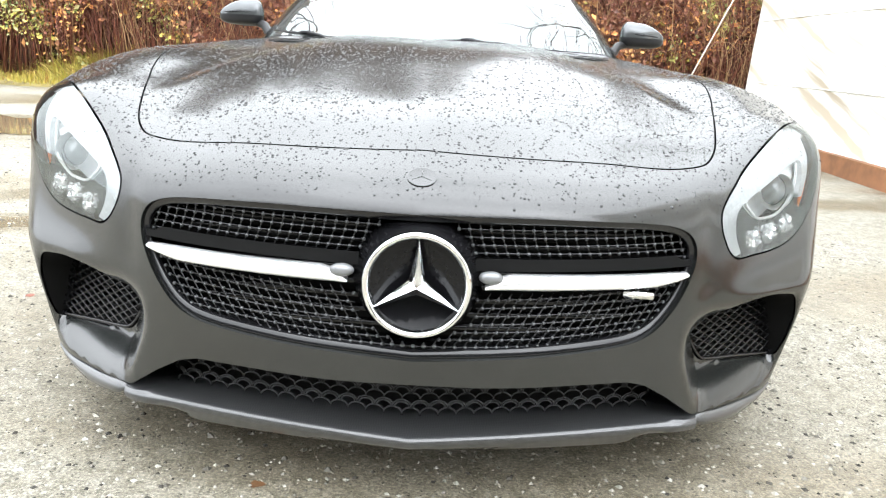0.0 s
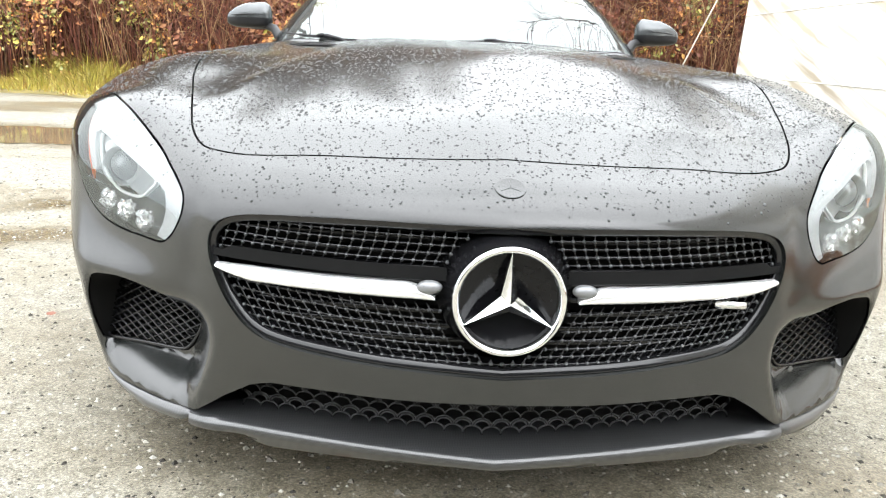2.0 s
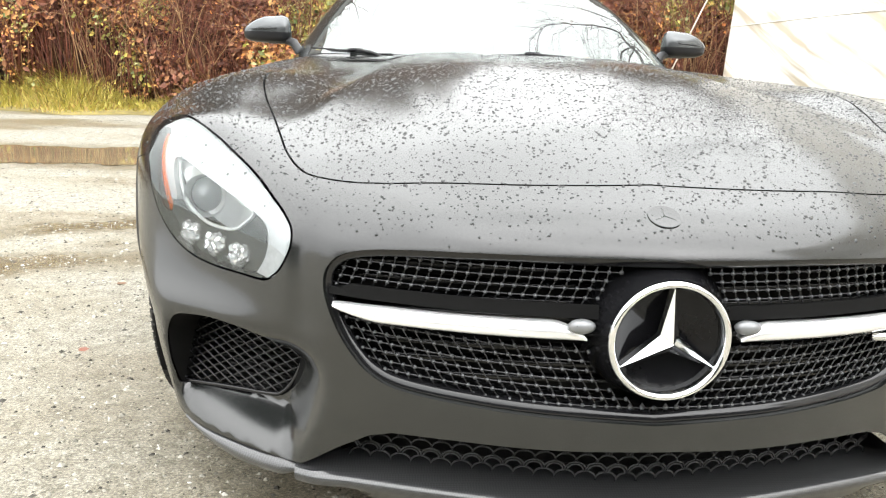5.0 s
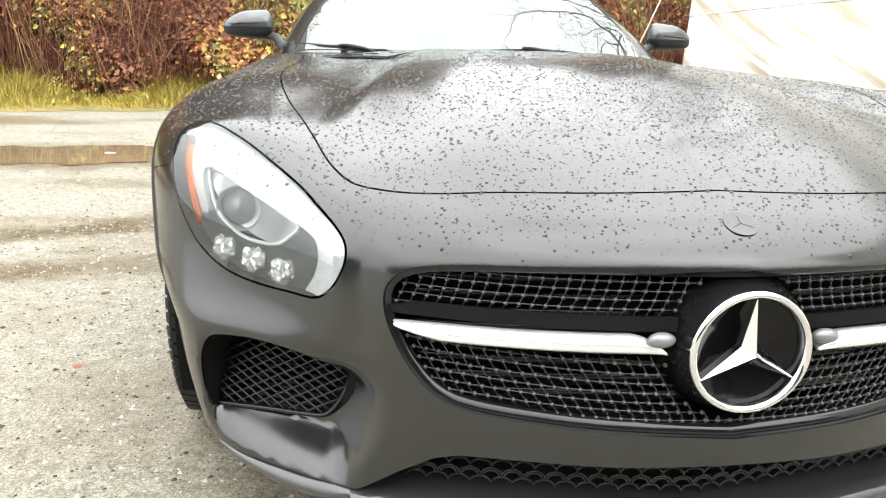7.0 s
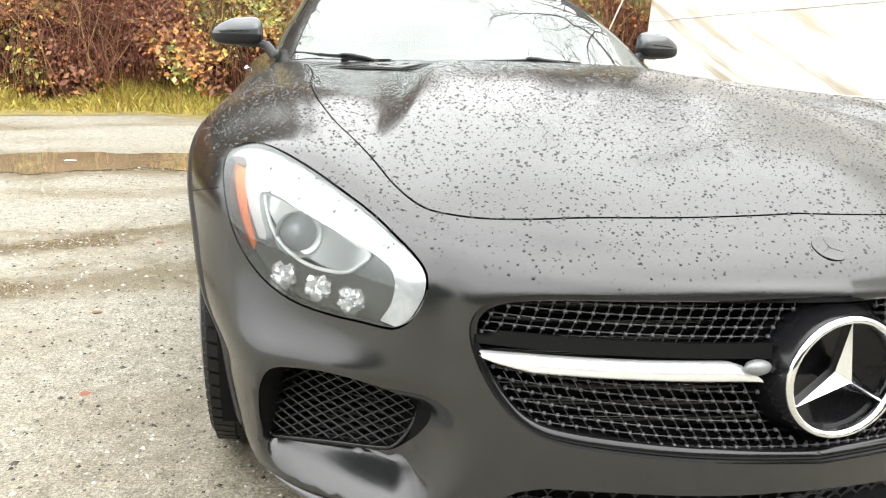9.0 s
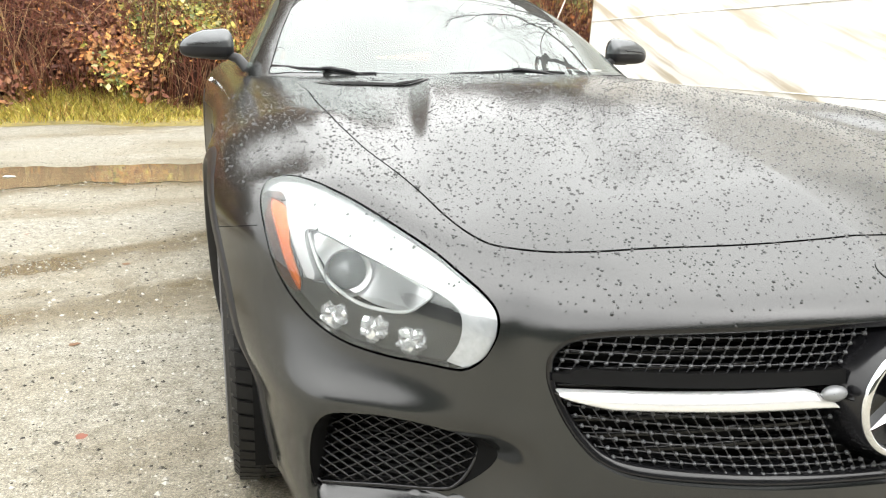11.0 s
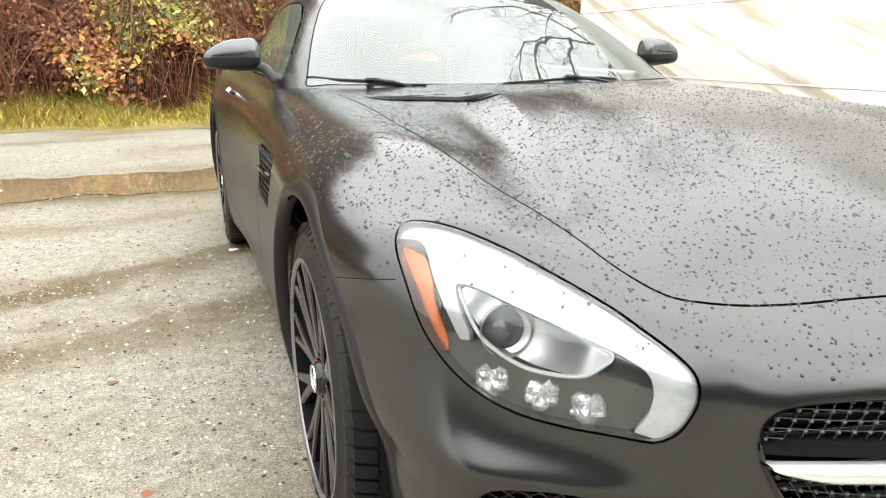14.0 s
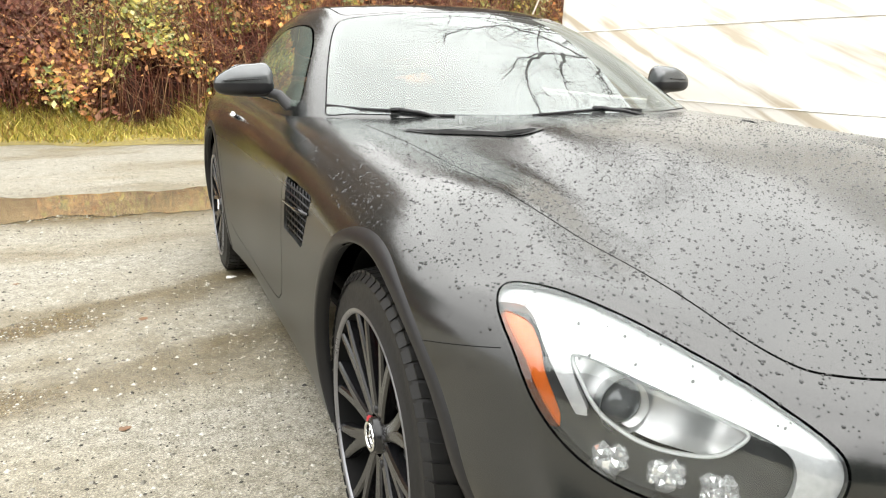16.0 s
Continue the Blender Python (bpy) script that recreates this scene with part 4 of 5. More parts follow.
MIRROR_CAP = simple("mirror_cap_paint", (.12, .125, .128), .14, .55, .1, 200)
for s in (1, -1):
    door_mirror(s)


def wiper(pts, knuckle):
    both = lambda q: np.minimum(cabin(q), body(q))
    hi = [q + Vector((0, 0, h)) for q, (x, y, h) in zip(drop_all(both, [p[:2] for p in pts]), pts)]
    w = part("wiper", tube(hi, .0042, 6), BLACK, car, "black windscreen wiper")
    q = drop_all(both, [knuckle[:2]])[0] + Vector((0, 0, knuckle[2]))
    bm = box((-.026, -.010, -.006), (.026, .010, .007), .003)
    bmesh.ops.translate(bm, vec=q, verts=bm.verts[:])
    part("wiper_joint", bm, BLACK, w, "black wiper joint")
    part("wiper_arm", tube([q, q + Vector((.06, -.055, -.006)), q + Vector((.11, -.12, -.022))], [.007, .006, .004], 6), BLACK, w, "black wiper arm")


wiper([(-.715, 2.15, .002), (-.63, 2.03, .003), (-.54, 1.95, .004), (-.454, 1.868, .004), (-.40, 1.80, .003)], (-.537, 1.945, .008))
wiper([(-.164, 1.73, .002), (-.037, 1.75, .003), (.09, 1.768, .004), (.231, 1.795, .004), (.30, 1.81, .003)], (.105, 1.768, .008))


def hood_vents():
    for s in (1, -1):
        out = [(.625, 1.675), (.60, 1.60), (.52, 1.50), (.44, 1.42), (.365, 1.335), (.345, 1.355), (.37, 1.415), (.43, 1.485), (.53, 1.59)]
        loop = closed_curve([(s * x, y) for x, y in out], 40)
        top = [q + Vector((0, 0, .003)) for q in drop_all(body, loop)]
        c = sum(top, Vector()) / len(top)
        v = top + [t * .9 + c * .1 + Vector((0, 0, -.001)) for t in top]
        n = len(top)
        vent = part("hood_vent", (v, [(k, (k + 1) % n, n + (k + 1) % n, n + k) for k in range(n)]), BLACK, car, "black hood vent")
        part("vent_grille", (v[n:], [tuple(range(n))]), DARK, vent, "dark slotted vent", smooth=False)
        for k in range(4):
            a, b = top[3] * (1 - k / 4) + top[20] * (k / 4), top[36] * (1 - k / 4) + top[24] * (k / 4)
            part("vent_slat", tube([a, b], .002, 4), BLACK, vent)


hood_vents()


def side_fittings():
    for s in (1, -1):
        h = part("door_handle", box((s * .895 - .012, 2.93, .812), (s * .895 + .012, 3.10, .834), .008), CHROME, car, "chrome door handle")
        h.location.x = s * .028
        # side vent: dark back, chrome fin and a lattice
        back = part("fender_vent", ([(s * .90, y, z) for y, z in ((1.36, .56), (1.76, .56), (1.76, .76), (1.36, .76))], [(0, 1, 2, 3)]), DARK, car, "fender air vent with black fins")
        for k in range(7):
            z = .60 + .02 * k
            part("vent_fin", tube([(s * .942, 1.40 + .01 * (6 - k), z), (s * .938, 1.74, z)], .003, 5), BLACK, back)
        for k in range(9):
            part("vent_fin", tube([(s * .940, 1.42 + .036 * k, .735), (s * .940, 1.44 + .036 * k, .59)], .002, 5), BLACK, back)
        part("vent_blade", tube([(s * .952, 1.40, .690), (s * .950, 1.55, .676), (s * .948, 1.73, .668)], [.004, .006, .004], 8), GLOSS, back, "gloss black blade in the vent")
        # bumper joint
        o = np.array([(s * 1.2, .645 - .155 * t, .640 + .034 * t) for t in np.linspace(0, 1, 12)])
        pts = meet(lambda p: -body(p), o, np.tile([-s * 1.0, 0, 0], (len(o), 1)), .7, 90)
        part("bumper_joint", tube(pts, .0009, 4), DARK, car, "thin dark panel joint")


side_fittings()


# ---- wheels ----
def wheel(s, y):
    x = s * (.953 if y < 2 else .962)
    r = lambda a: (x - s * .006 - s * a)
    prof = [(.0, .252), (.004, .262), (.012, .275), (.010, .300), (.014, .316), (.030, .324), (.055, .329), (.20, .329), (.235, .322), (.245, .30), (.24, .25)]
    w = part("wheel", lathe([(r(a), q) for a, q in prof], (0, y, AXLE_Z), "x", 96), RUBBER, car, "low-profile black tyre on dark ten-spoke alloy rim")
    # tread blocks
    for k in range(64):
        a = 2 * math.pi * k / 64
        for a0, a1 in ((.018, .060), (.070, .115), (.125, .180)):
            bm = box((-1, -.0128, 0), (1, .0128, .008), 0)
            for v in bm.verts:
                t = (v.co.x + 1) / 2
                along = a0 + t * (a1 - a0)
                base = .3255 if along < .02 else .3305
                rad = base + v.co.z * .6
                an = a + v.co.y / .335 + along * .6
                v.co = (r(along), y + rad * math.cos(an), AXLE_Z + rad * math.sin(an))
            tread.append((bm, w))
        bm = box((-1, -.0125, 0), (1, .0125, .003), 0)
        for v in bm.verts:
            t = (v.co.x + 1) / 2
            an = a + v.co.y / .335 + .012 * t
            rad = .311 + .016 * t + v.co.z * t
            v.co = (r(.011 + .014 * t * t - v.co.z * (1 - .6 * t)), y + rad * math.cos(an), AXLE_Z + rad * math.sin(an))
        tread.append((bm, w))
    lip = [(.004, .258), (-.001, .254), (.002, .247), (.006, .245)]
    part("rim_barrel", lathe([(r(a), q) for a, q in ((.006, .245), (.03, .240), (.2, .235))], (0, y, AXLE_Z), "x", 80), DARK, w, "dark rim barrel")
    part("rim", lathe([(r(a), q) for a, q in lip], (0, y, AXLE_Z), "x", 80), RIM_EDGE, w, "dark alloy rim with bright lip")
    part("brake_disc", lathe([(r(.10), .06), (r(.10), .195), (r(.125), .195)], (0, y, AXLE_Z), "x", 48), DISC, w, "dark steel brake disc")
    cal = []
    for k in range(13):
        a = radians(108 + 5 * k)
        for rad in (.135, .215):
            for d in (.048, .145):
                cal.append((r(d), y + rad * math.cos(a), AXLE_Z + rad * math.sin(a)))
    f = []
    for k in range(12):
        i, j = k * 4, (k + 1) * 4
        f += [(i, j, j + 1, i + 1), (i + 2, i + 3, j + 3, j + 2), (i, i + 2, j + 2, j), (i + 1, j + 1, j + 3, i + 3)]
    f += [(0, 1, 3, 2), (48, 50, 51, 49)]
    part("brake_caliper", (cal, f), RED, w, "red brake caliper", smooth=False)
    for k in range(5):
        a = 2 * math.pi * (k + .35) / 5
        for side in (-1, 1):
            for fork in (-1, 1):
                vs = []
                for t in np.linspace(0, 1, 8):
                    rad = .042 + t * .203
                    an = a + side * .314 + fork * (.022 + .106 * max(0, t - .20) / .80)
                    wid = .0138 * (1.15 - .42 * t)
                    dep = .022 - .016 * t
                    cy, cz = math.cos(an), math.sin(an)
                    ty, tz = -cz, cy
                    for o, dd in ((-wid, dep + .026), (-wid, dep + .004), (-wid * .6, dep), (wid * .6, dep), (wid, dep + .004), (wid, dep + .026)):
                        vs.append((r(dd), y + rad * cy + o * ty, AXLE_Z + rad * cz + o * tz))
                fs = [(i * 6 + q, i * 6 + q + 1, i * 6 + q + 7, i * 6 + q + 6) for i in range(7) for q in range(5)]
                sharp(part("spoke", (vs, fs), RIM, w), 30)
    part("hub", lathe([(r(.010), .0005), (r(.010), .030), (r(.014), .036), (r(.05), .040), (r(.055), .07)], (0, y, AXLE_Z), "x", 36), RIM, w, "dark wheel hub")
    part("hub_cap", lathe([(r(.006), .024), (r(.005), .029), (r(.009), .031), (r(.012), .024)], (0, y, AXLE_Z), "x", 32, True), CHROME, w, "chrome hub ring")
    part("hub_mark", merge(*[tube([(r(.008), y, AXLE_Z), (r(.008), y + .024 * math.cos(b), AXLE_Z + .024 * math.sin(b))], [.004, .0012], 5) for b in (radians(100), radians(220), radians(340))]), CHROME, w, "chrome emblem on the hub")
    part("hub_accent", box((min(r(.016), r(.030)), y + .036, AXLE_Z - .020), (max(r(.016), r(.030)), y + .052, AXLE_Z + .022), .003), RED, w, "red mark beside the hub")
    for k in range(5):
        b = 2 * math.pi * k / 5 + .3
        part("wheel_bolt", lathe([(r(.018), .0005), (r(.018), .008), (r(.03), .009)], (0, y + .056 * math.cos(b), AXLE_Z + .056 * math.sin(b)), "x", 8), BLACK, w)


DISC = simple("disc_steel", (.10, .10, .10), .4, .8, .2, 60)
RIM_EDGE = simple("machined_lip", (.20, .20, .21), .28, .7, .1, 120)
tread = []
for s in (1, -1):
    for y in (AXLE_Y, REAR_Y):
        wheel(s, y)
by_wheel = {}
for bm, w in tread:
    by_wheel.setdefault(w.name, (w, []))[1].append(bm)
for w, bms in by_wheel.values():
    vs, fs = [], []
    for bm in bms:
        n = len(vs)
        vs += [v.co.copy() for v in bm.verts]
        fs += [tuple(v.index + n for v in q.verts) for q in bm.faces]
        bm.free()
    tagged(part("tread", (vs, fs), RUBBER, w, smooth=False), kind="stuff")


# ---- raindrops on the car ----
def raindrops():
    rng = np.random.default_rng(7)
    n = 27000
    x, y = rng.uniform(-.95, .95, n), rng.uniform(.02, 1.75, n)
    keep = np.hypot(x / .97, np.maximum(0, .62 - y) / .60) < 1.0
    x, y = x[keep], y[keep]
    o = np.stack([x, y, np.full(len(x), 1.5)], 1)
    p = meet(lambda s: -body(s), o, np.tile([0, 0, -1.0], (len(o), 1)), 1.2, 80)
    g = gradient(body, p)
    ok = (g[:, 2] > .30 + .45 * rng.random(len(g))) & (p[:, 2] > .50)
    p, g = p[ok], g[ok]
    off_lamp = ~np.any([c.holds(p) for c in cuts if c.name[:4] == "lamp"], axis=0)
    off_lamp |= rng.random(len(p)) < .35
    off_lamp &= rng.random(len(p)) > .65 * ramp(.75, 1.45, p[:, 1])
    p, g = p[off_lamp], g[off_lamp]
    size = np.clip(rng.lognormal(math.log(.0015), .40, len(p)), .0006, .0034)
    vs, fs = [], []
    ring = [(math.cos(2 * math.pi * k / 7), math.sin(2 * math.pi * k / 7)) for k in range(7)]
    for q, nrm, r in zip(p, g, size):
        nv = Vector(nrm)
        t = nv.orthogonal().normalized()
        b = nv.cross(t)
        sx, sy = rng.uniform(.8, 1.3), rng.uniform(.8, 1.2)
        i = len(vs)
        q = Vector(q)
        for k, h in ((1, .0), (.74, .36)):
            vs += [q + t * (c * r * k * sx) + b * (d * r * k * sy) + nv * (r * h) for c, d in ring]
        vs.append(q + nv * (r * .48))
        for k in range(7):
            l = (k + 1) % 7
            fs += [(i + k, i + l, i + 7 + l, i + 7 + k), (i + 7 + k, i + 7 + l, i + 14)]
    tagged(part("raindrops", (vs, fs), WATER, None), "clear raindrops scattered over the black hood", "raindrops", kind="stuff")


WATER = simple("water_drop", (.012, .013, .013), .04)
raindrops()


# ---- ground ----
def ground_material():
    m, nt, b = material("wet_gravel")
    tc = nt.nodes.new("ShaderNodeTexCoord")

    def tex(scale, detail=6, rough=.6):
        n = nt.nodes.new("ShaderNodeTexNoise")
        n.inputs["Scale"].default_value, n.inputs["Detail"].default_value, n.inputs["Roughness"].default_value = scale, detail, rough
        nt.links.new(tc.outputs["Object"], n.inputs["Vector"])
        return n

    def ramp_node(src, stops):
        r = nt.nodes.new("ShaderNodeValToRGB")
        while len(r.color_ramp.elements) < len(stops):
            r.color_ramp.elements.new(.5)
        for e, (pos, c) in zip(r.color_ramp.elements, stops):
            e.position, e.color = pos, (*c, 1)
        nt.links.new(src, r.inputs[0])
        return r

    def mixer(kind, fac, a, c):
        x = nt.nodes.new("ShaderNodeMix")
        x.data_type, x.blend_type = "RGBA", kind
        if isinstance(fac, float):
            x.inputs[0].default_value = fac
        else:
            nt.links.new(fac, x.inputs[0])
        nt.links.new(a, x.inputs[6])
        nt.links.new(c, x.inputs[7])
        return x.outputs[2]

    turn_ = nt.nodes.new("ShaderNodeMapping")
    turn_.inputs["Rotation"].default_value, turn_.inputs["Scale"].default_value = (0, 0, radians(-10)), (.45, 1.1, 1)
    nt.links.new(tc.outputs["Object"], turn_.inputs["Vector"])
    grit, broad, patch = tex(150, 8, .8), tex(.9, 5, .5), tex(17, 6, .65)
    nt.links.new(turn_.outputs[0], broad.inputs["Vector"])
    vor = nt.nodes.new("ShaderNodeTexVoronoi")
    vor.inputs["Scale"].default_value = 85
    nt.links.new(tc.outputs["Object"], vor.inputs["Vector"])
    fine = ramp_node(grit.outputs[0], [(.39, (.014, .013, .010)), (.455, (.12, .112, .086)), (.53, (.265, .248, .198)), (.60, (.56, .535, .46))])
    stones = ramp_node(vor.outputs["Color"], [(.1, (.080, .076, .066)), (.5, (.255, .245, .217)), (.9, (.46, .45, .415))])
    wet = ramp_node(broad.outputs[0], [(.34, (.72, .63, .49)), (.46, (.93, .90, .83)), (.56, (1, 1, 1))])
    mott = ramp_node(patch.outputs[0], [(.35, (.72, .70, .64)), (.6, (1.06, 1.05, 1.03))])
    c = mixer("MIX", .35, fine.outputs[0], stones.outputs[0])
    c = mixer("MULTIPLY", 1.0, c, mott.outputs[0])
    c = mixer("MULTIPLY", .85, c, wet.outputs[0])

    def math_node(kind, a, q):
        n = nt.nodes.new("ShaderNodeMath")
        n.operation = kind
        for i, v in enumerate((a, q)):
            if isinstance(v, (int, float)):
                n.inputs[i].default_value = v
            else:
                nt.links.new(v, n.inputs[i])
        return n.outputs[0]

    # damp brown wheel ruts and the puddle's wet margin
    xyz = nt.nodes.new("ShaderNodeSeparateXYZ")
    nt.links.new(tc.outputs["Object"], xyz.inputs[0])
    rag, rag_fine = tex(2.2, 5, .6), tex(26, 4, .6)
    ragged = math_node("ADD", math_node("MULTIPLY", math_node("SUBTRACT", rag.outputs[0], .5), 1.5), math_node("MULTIPLY", math_node("SUBTRACT", rag_fine.outputs[0], .5), .14))
    damp = None
    for angle, offset, half in ((21, 2.60, .22), (27, 3.41, .17), (1, 5.60, .85)):
        v = math_node("SUBTRACT", math_node("ADD", math_node("MULTIPLY", xyz.outputs[0], -math.sin(radians(angle))), math_node("MULTIPLY", xyz.outputs[1], math.cos(radians(angle)))), offset)
        v = math_node("ABSOLUTE", math_node("ADD", v, math_node("MULTIPLY", ragged, min(1.0, half * 3))), 0)
        band = nt.nodes.new("ShaderNodeMapRange")
        band.interpolation_type = "SMOOTHSTEP"
        band.inputs[1].default_value, band.inputs[2].default_value, band.inputs[3].default_value, band.inputs[4].default_value = half * 1.5, half * .2, 0, 1
        nt.links.new(v, band.inputs[0])
        damp = band.outputs[0] if damp is None else math_node("MAXIMUM", damp, band.outputs[0])
    brown = nt.nodes.new("ShaderNodeRGB")
    brown.outputs[0].default_value = (.52, .45, .31, 1)
    worn = nt.nodes.new("ShaderNodeMapRange")
    worn.inputs[1].default_value, worn.inputs[2].default_value, worn.inputs[3].default_value, worn.inputs[4].default_value = .28, .50, .25, 1
    nt.links.new(tex(.75, 3, .5).outputs[0], worn.inputs[0])
    damp = math_node("MULTIPLY", damp, worn.outputs[0])
    c = mixer("MULTIPLY", damp, c, brown.outputs[0])
    nt.links.new(c, b.inputs["Base Color"])
    ro = nt.nodes.new("ShaderNodeMapRange")
    ro.inputs[1].default_value, ro.inputs[2].default_value, ro.inputs[3].default_value, ro.inputs[4].default_value = .38, .56, .30, .7
    nt.links.new(broad.outputs[0], ro.inputs[0])
    nt.links.new(math_node("SUBTRACT", ro.outputs[0], math_node("MULTIPLY", damp, .22)), b.inputs["Roughness"])
    bp = nt.nodes.new("ShaderNodeBump")
    bp.inputs["Strength"].default_value, bp.inputs["Distance"].default_value = .55, .006
    nt.links.new(grit.outputs[0], bp.inputs["Height"])
    nt.links.new(bp.outputs[0], b.inputs["Normal"])
    return m


GRAVEL = ground_material()
tagged(part("ground", ([(-300, -300, 0), (300, -300, 0), (300, 300, 0), (-300, 300, 0)], [(0, 1, 2, 3)]), GRAVEL), "wet pale gravel yard with grit", "ground", kind="structure")


MUD = simple("muddy_water", (.18, .138, .080), .05, 0, .45, 9)


def long_puddle():
    xs = np.linspace(-10, .2, 520)

    def edge(seed):
        r = np.random.default_rng(seed)
        return sum(a * np.sin(xs * k + r.uniform(0, 6.28)) for a, k in ((.16, 1.1), (.10, 2.7), (.07, 6.3), (.045, 13), (.025, 31), (.012, 70)))
    wide = np.clip((xs + 10) / 2, 0, 1) * np.clip((.2 - xs) / .6, 0, 1)
    lo, hi = 5.05 + edge(1) * .75 + (1 - wide) * .4, 6.20 + edge(2) * .6 - (1 - wide) * .4
    v = [(x, y, .004) for x, a, b in zip(xs, lo, hi) for y in (min(a, b - .002), b)]
    tagged(part("puddle", (v, [(2 * i, 2 * i + 2, 2 * i + 3, 2 * i + 1) for i in range(len(xs) - 1)]), MUD, smooth=False), "long shallow puddle of brown water", "puddle", kind="structure")


long_puddle()


def scatter_stones():
    rng = np.random.default_rng(11)
    vs, fs = [], []
    tet = [(1, 0, 0), (-1, 0, 0), (0, 1, 0), (0, -1, 0), (0, 0, 1)]
    tri = [(0, 2, 4), (2, 1, 4), (1, 3, 4), (3, 0, 4)]
    for _ in range(95000):
        x, y = rng.uniform(-4.2, 2.2), -.5 + rng.random() ** 1.3 * 9.5
        if -.85 < x < .85 and y > .7:
            continue
        r = min(.010, rng.lognormal(math.log(.0029), .55))
        a = rng.uniform(0, 6.28)
        i = len(vs)
        for px, py, pz in tet:
            j = rng.uniform(.7, 1.3)
            vs.append((x + r * j * (px * math.cos(a) - py * math.sin(a)), y + r * j * (px * math.sin(a) + py * math.cos(a)), pz * r * .6 * j))
        fs += [tuple(i + k for k in t) for t in tri]
    tagged(part("loose_grit", (vs, fs), varied("grit_stones", [(.02, .018, .015), (.05, .045, .036), (.14, .13, .107), (.27, .26, .225), (.36, .345, .30), (.43, .415, .37)], .8), smooth=False), "loose grit and small stones on the yard", "gravel", kind="stuff")


scatter_stones()


def fallen_leaf(x, y, size, turn, mat):
    v, f = [], []
    n = 8
    for k in range(n + 1):
        t = k / n
        w = .42 * math.sin(math.pi * t ** .8) * (1 + .25 * math.sin(9 * t))
        z = .004 + .10 * t * (1 - t)
        for q in (-w, 0, w):
            lx, ly = (t - .5) * size, q * size
            v.append((x + lx * math.cos(turn) - ly * math.sin(turn), y + lx * math.sin(turn) + ly * math.cos(turn), (z + .14 * abs(q)) * size))
    for k in range(n):
        for q in range(2):
            f.append((k * 3 + q, k * 3 + q + 1, k * 3 + q + 4, k * 3 + q + 3))
    tagged(part("fallen_leaf", (v, f), mat), "wet fallen leaf lying on the gravel", "leaf", group="fallen leaves")


LEAF_BROWN, LEAF_PALE, LEAF_RED = simple("brown_leaf", (.14, .07, .03), .5, 0, .3, 60), simple("pale_scrap", (.75, .74, .70), .5, 0, .1, 60), simple("red_leaf", (.22, .07, .04), .5, 0, .3, 60)
for x, y, size, turn, mat in ((-1.415, 1.843, .06, .4, LEAF_BROWN), (-1.305, 1.164, .055, 2.1, LEAF_RED), (-.927, 3.36, .09, .3, LEAF_PALE), (-1.344, 2.857, .07, 1.2, LEAF_BROWN), (-.71, .268, .022, .1, LEAF_PALE),
                              (-2.413, 5.647, .18, .1, LEAF_PALE), (-.62, -.02, .05, .8, LEAF_RED), (-.30, .13, .05, .2, LEAF_BROWN), (-1.9, 3.6, .05, 1.9, LEAF_BROWN), (-2.3, 1.5, .05, 2.9, LEAF_BROWN), (.25, -.10, .03, 1.0, LEAF_BROWN)):
    fallen_leaf(x, y, size * .65, turn, mat)


# ---- hedge bank, grass, fence, tent ----
def bank_height(x, y):
    """The brambles' dense core."""
    h = 2.55 + .35 * math.sin(x * .8 + 1) + .25 * math.sin(x * 2.1) + (1.5 * math.exp(-((x + 8) / 4) ** 2)) + .9 * math.exp(-((x - 6) / 3) ** 2)
    return h


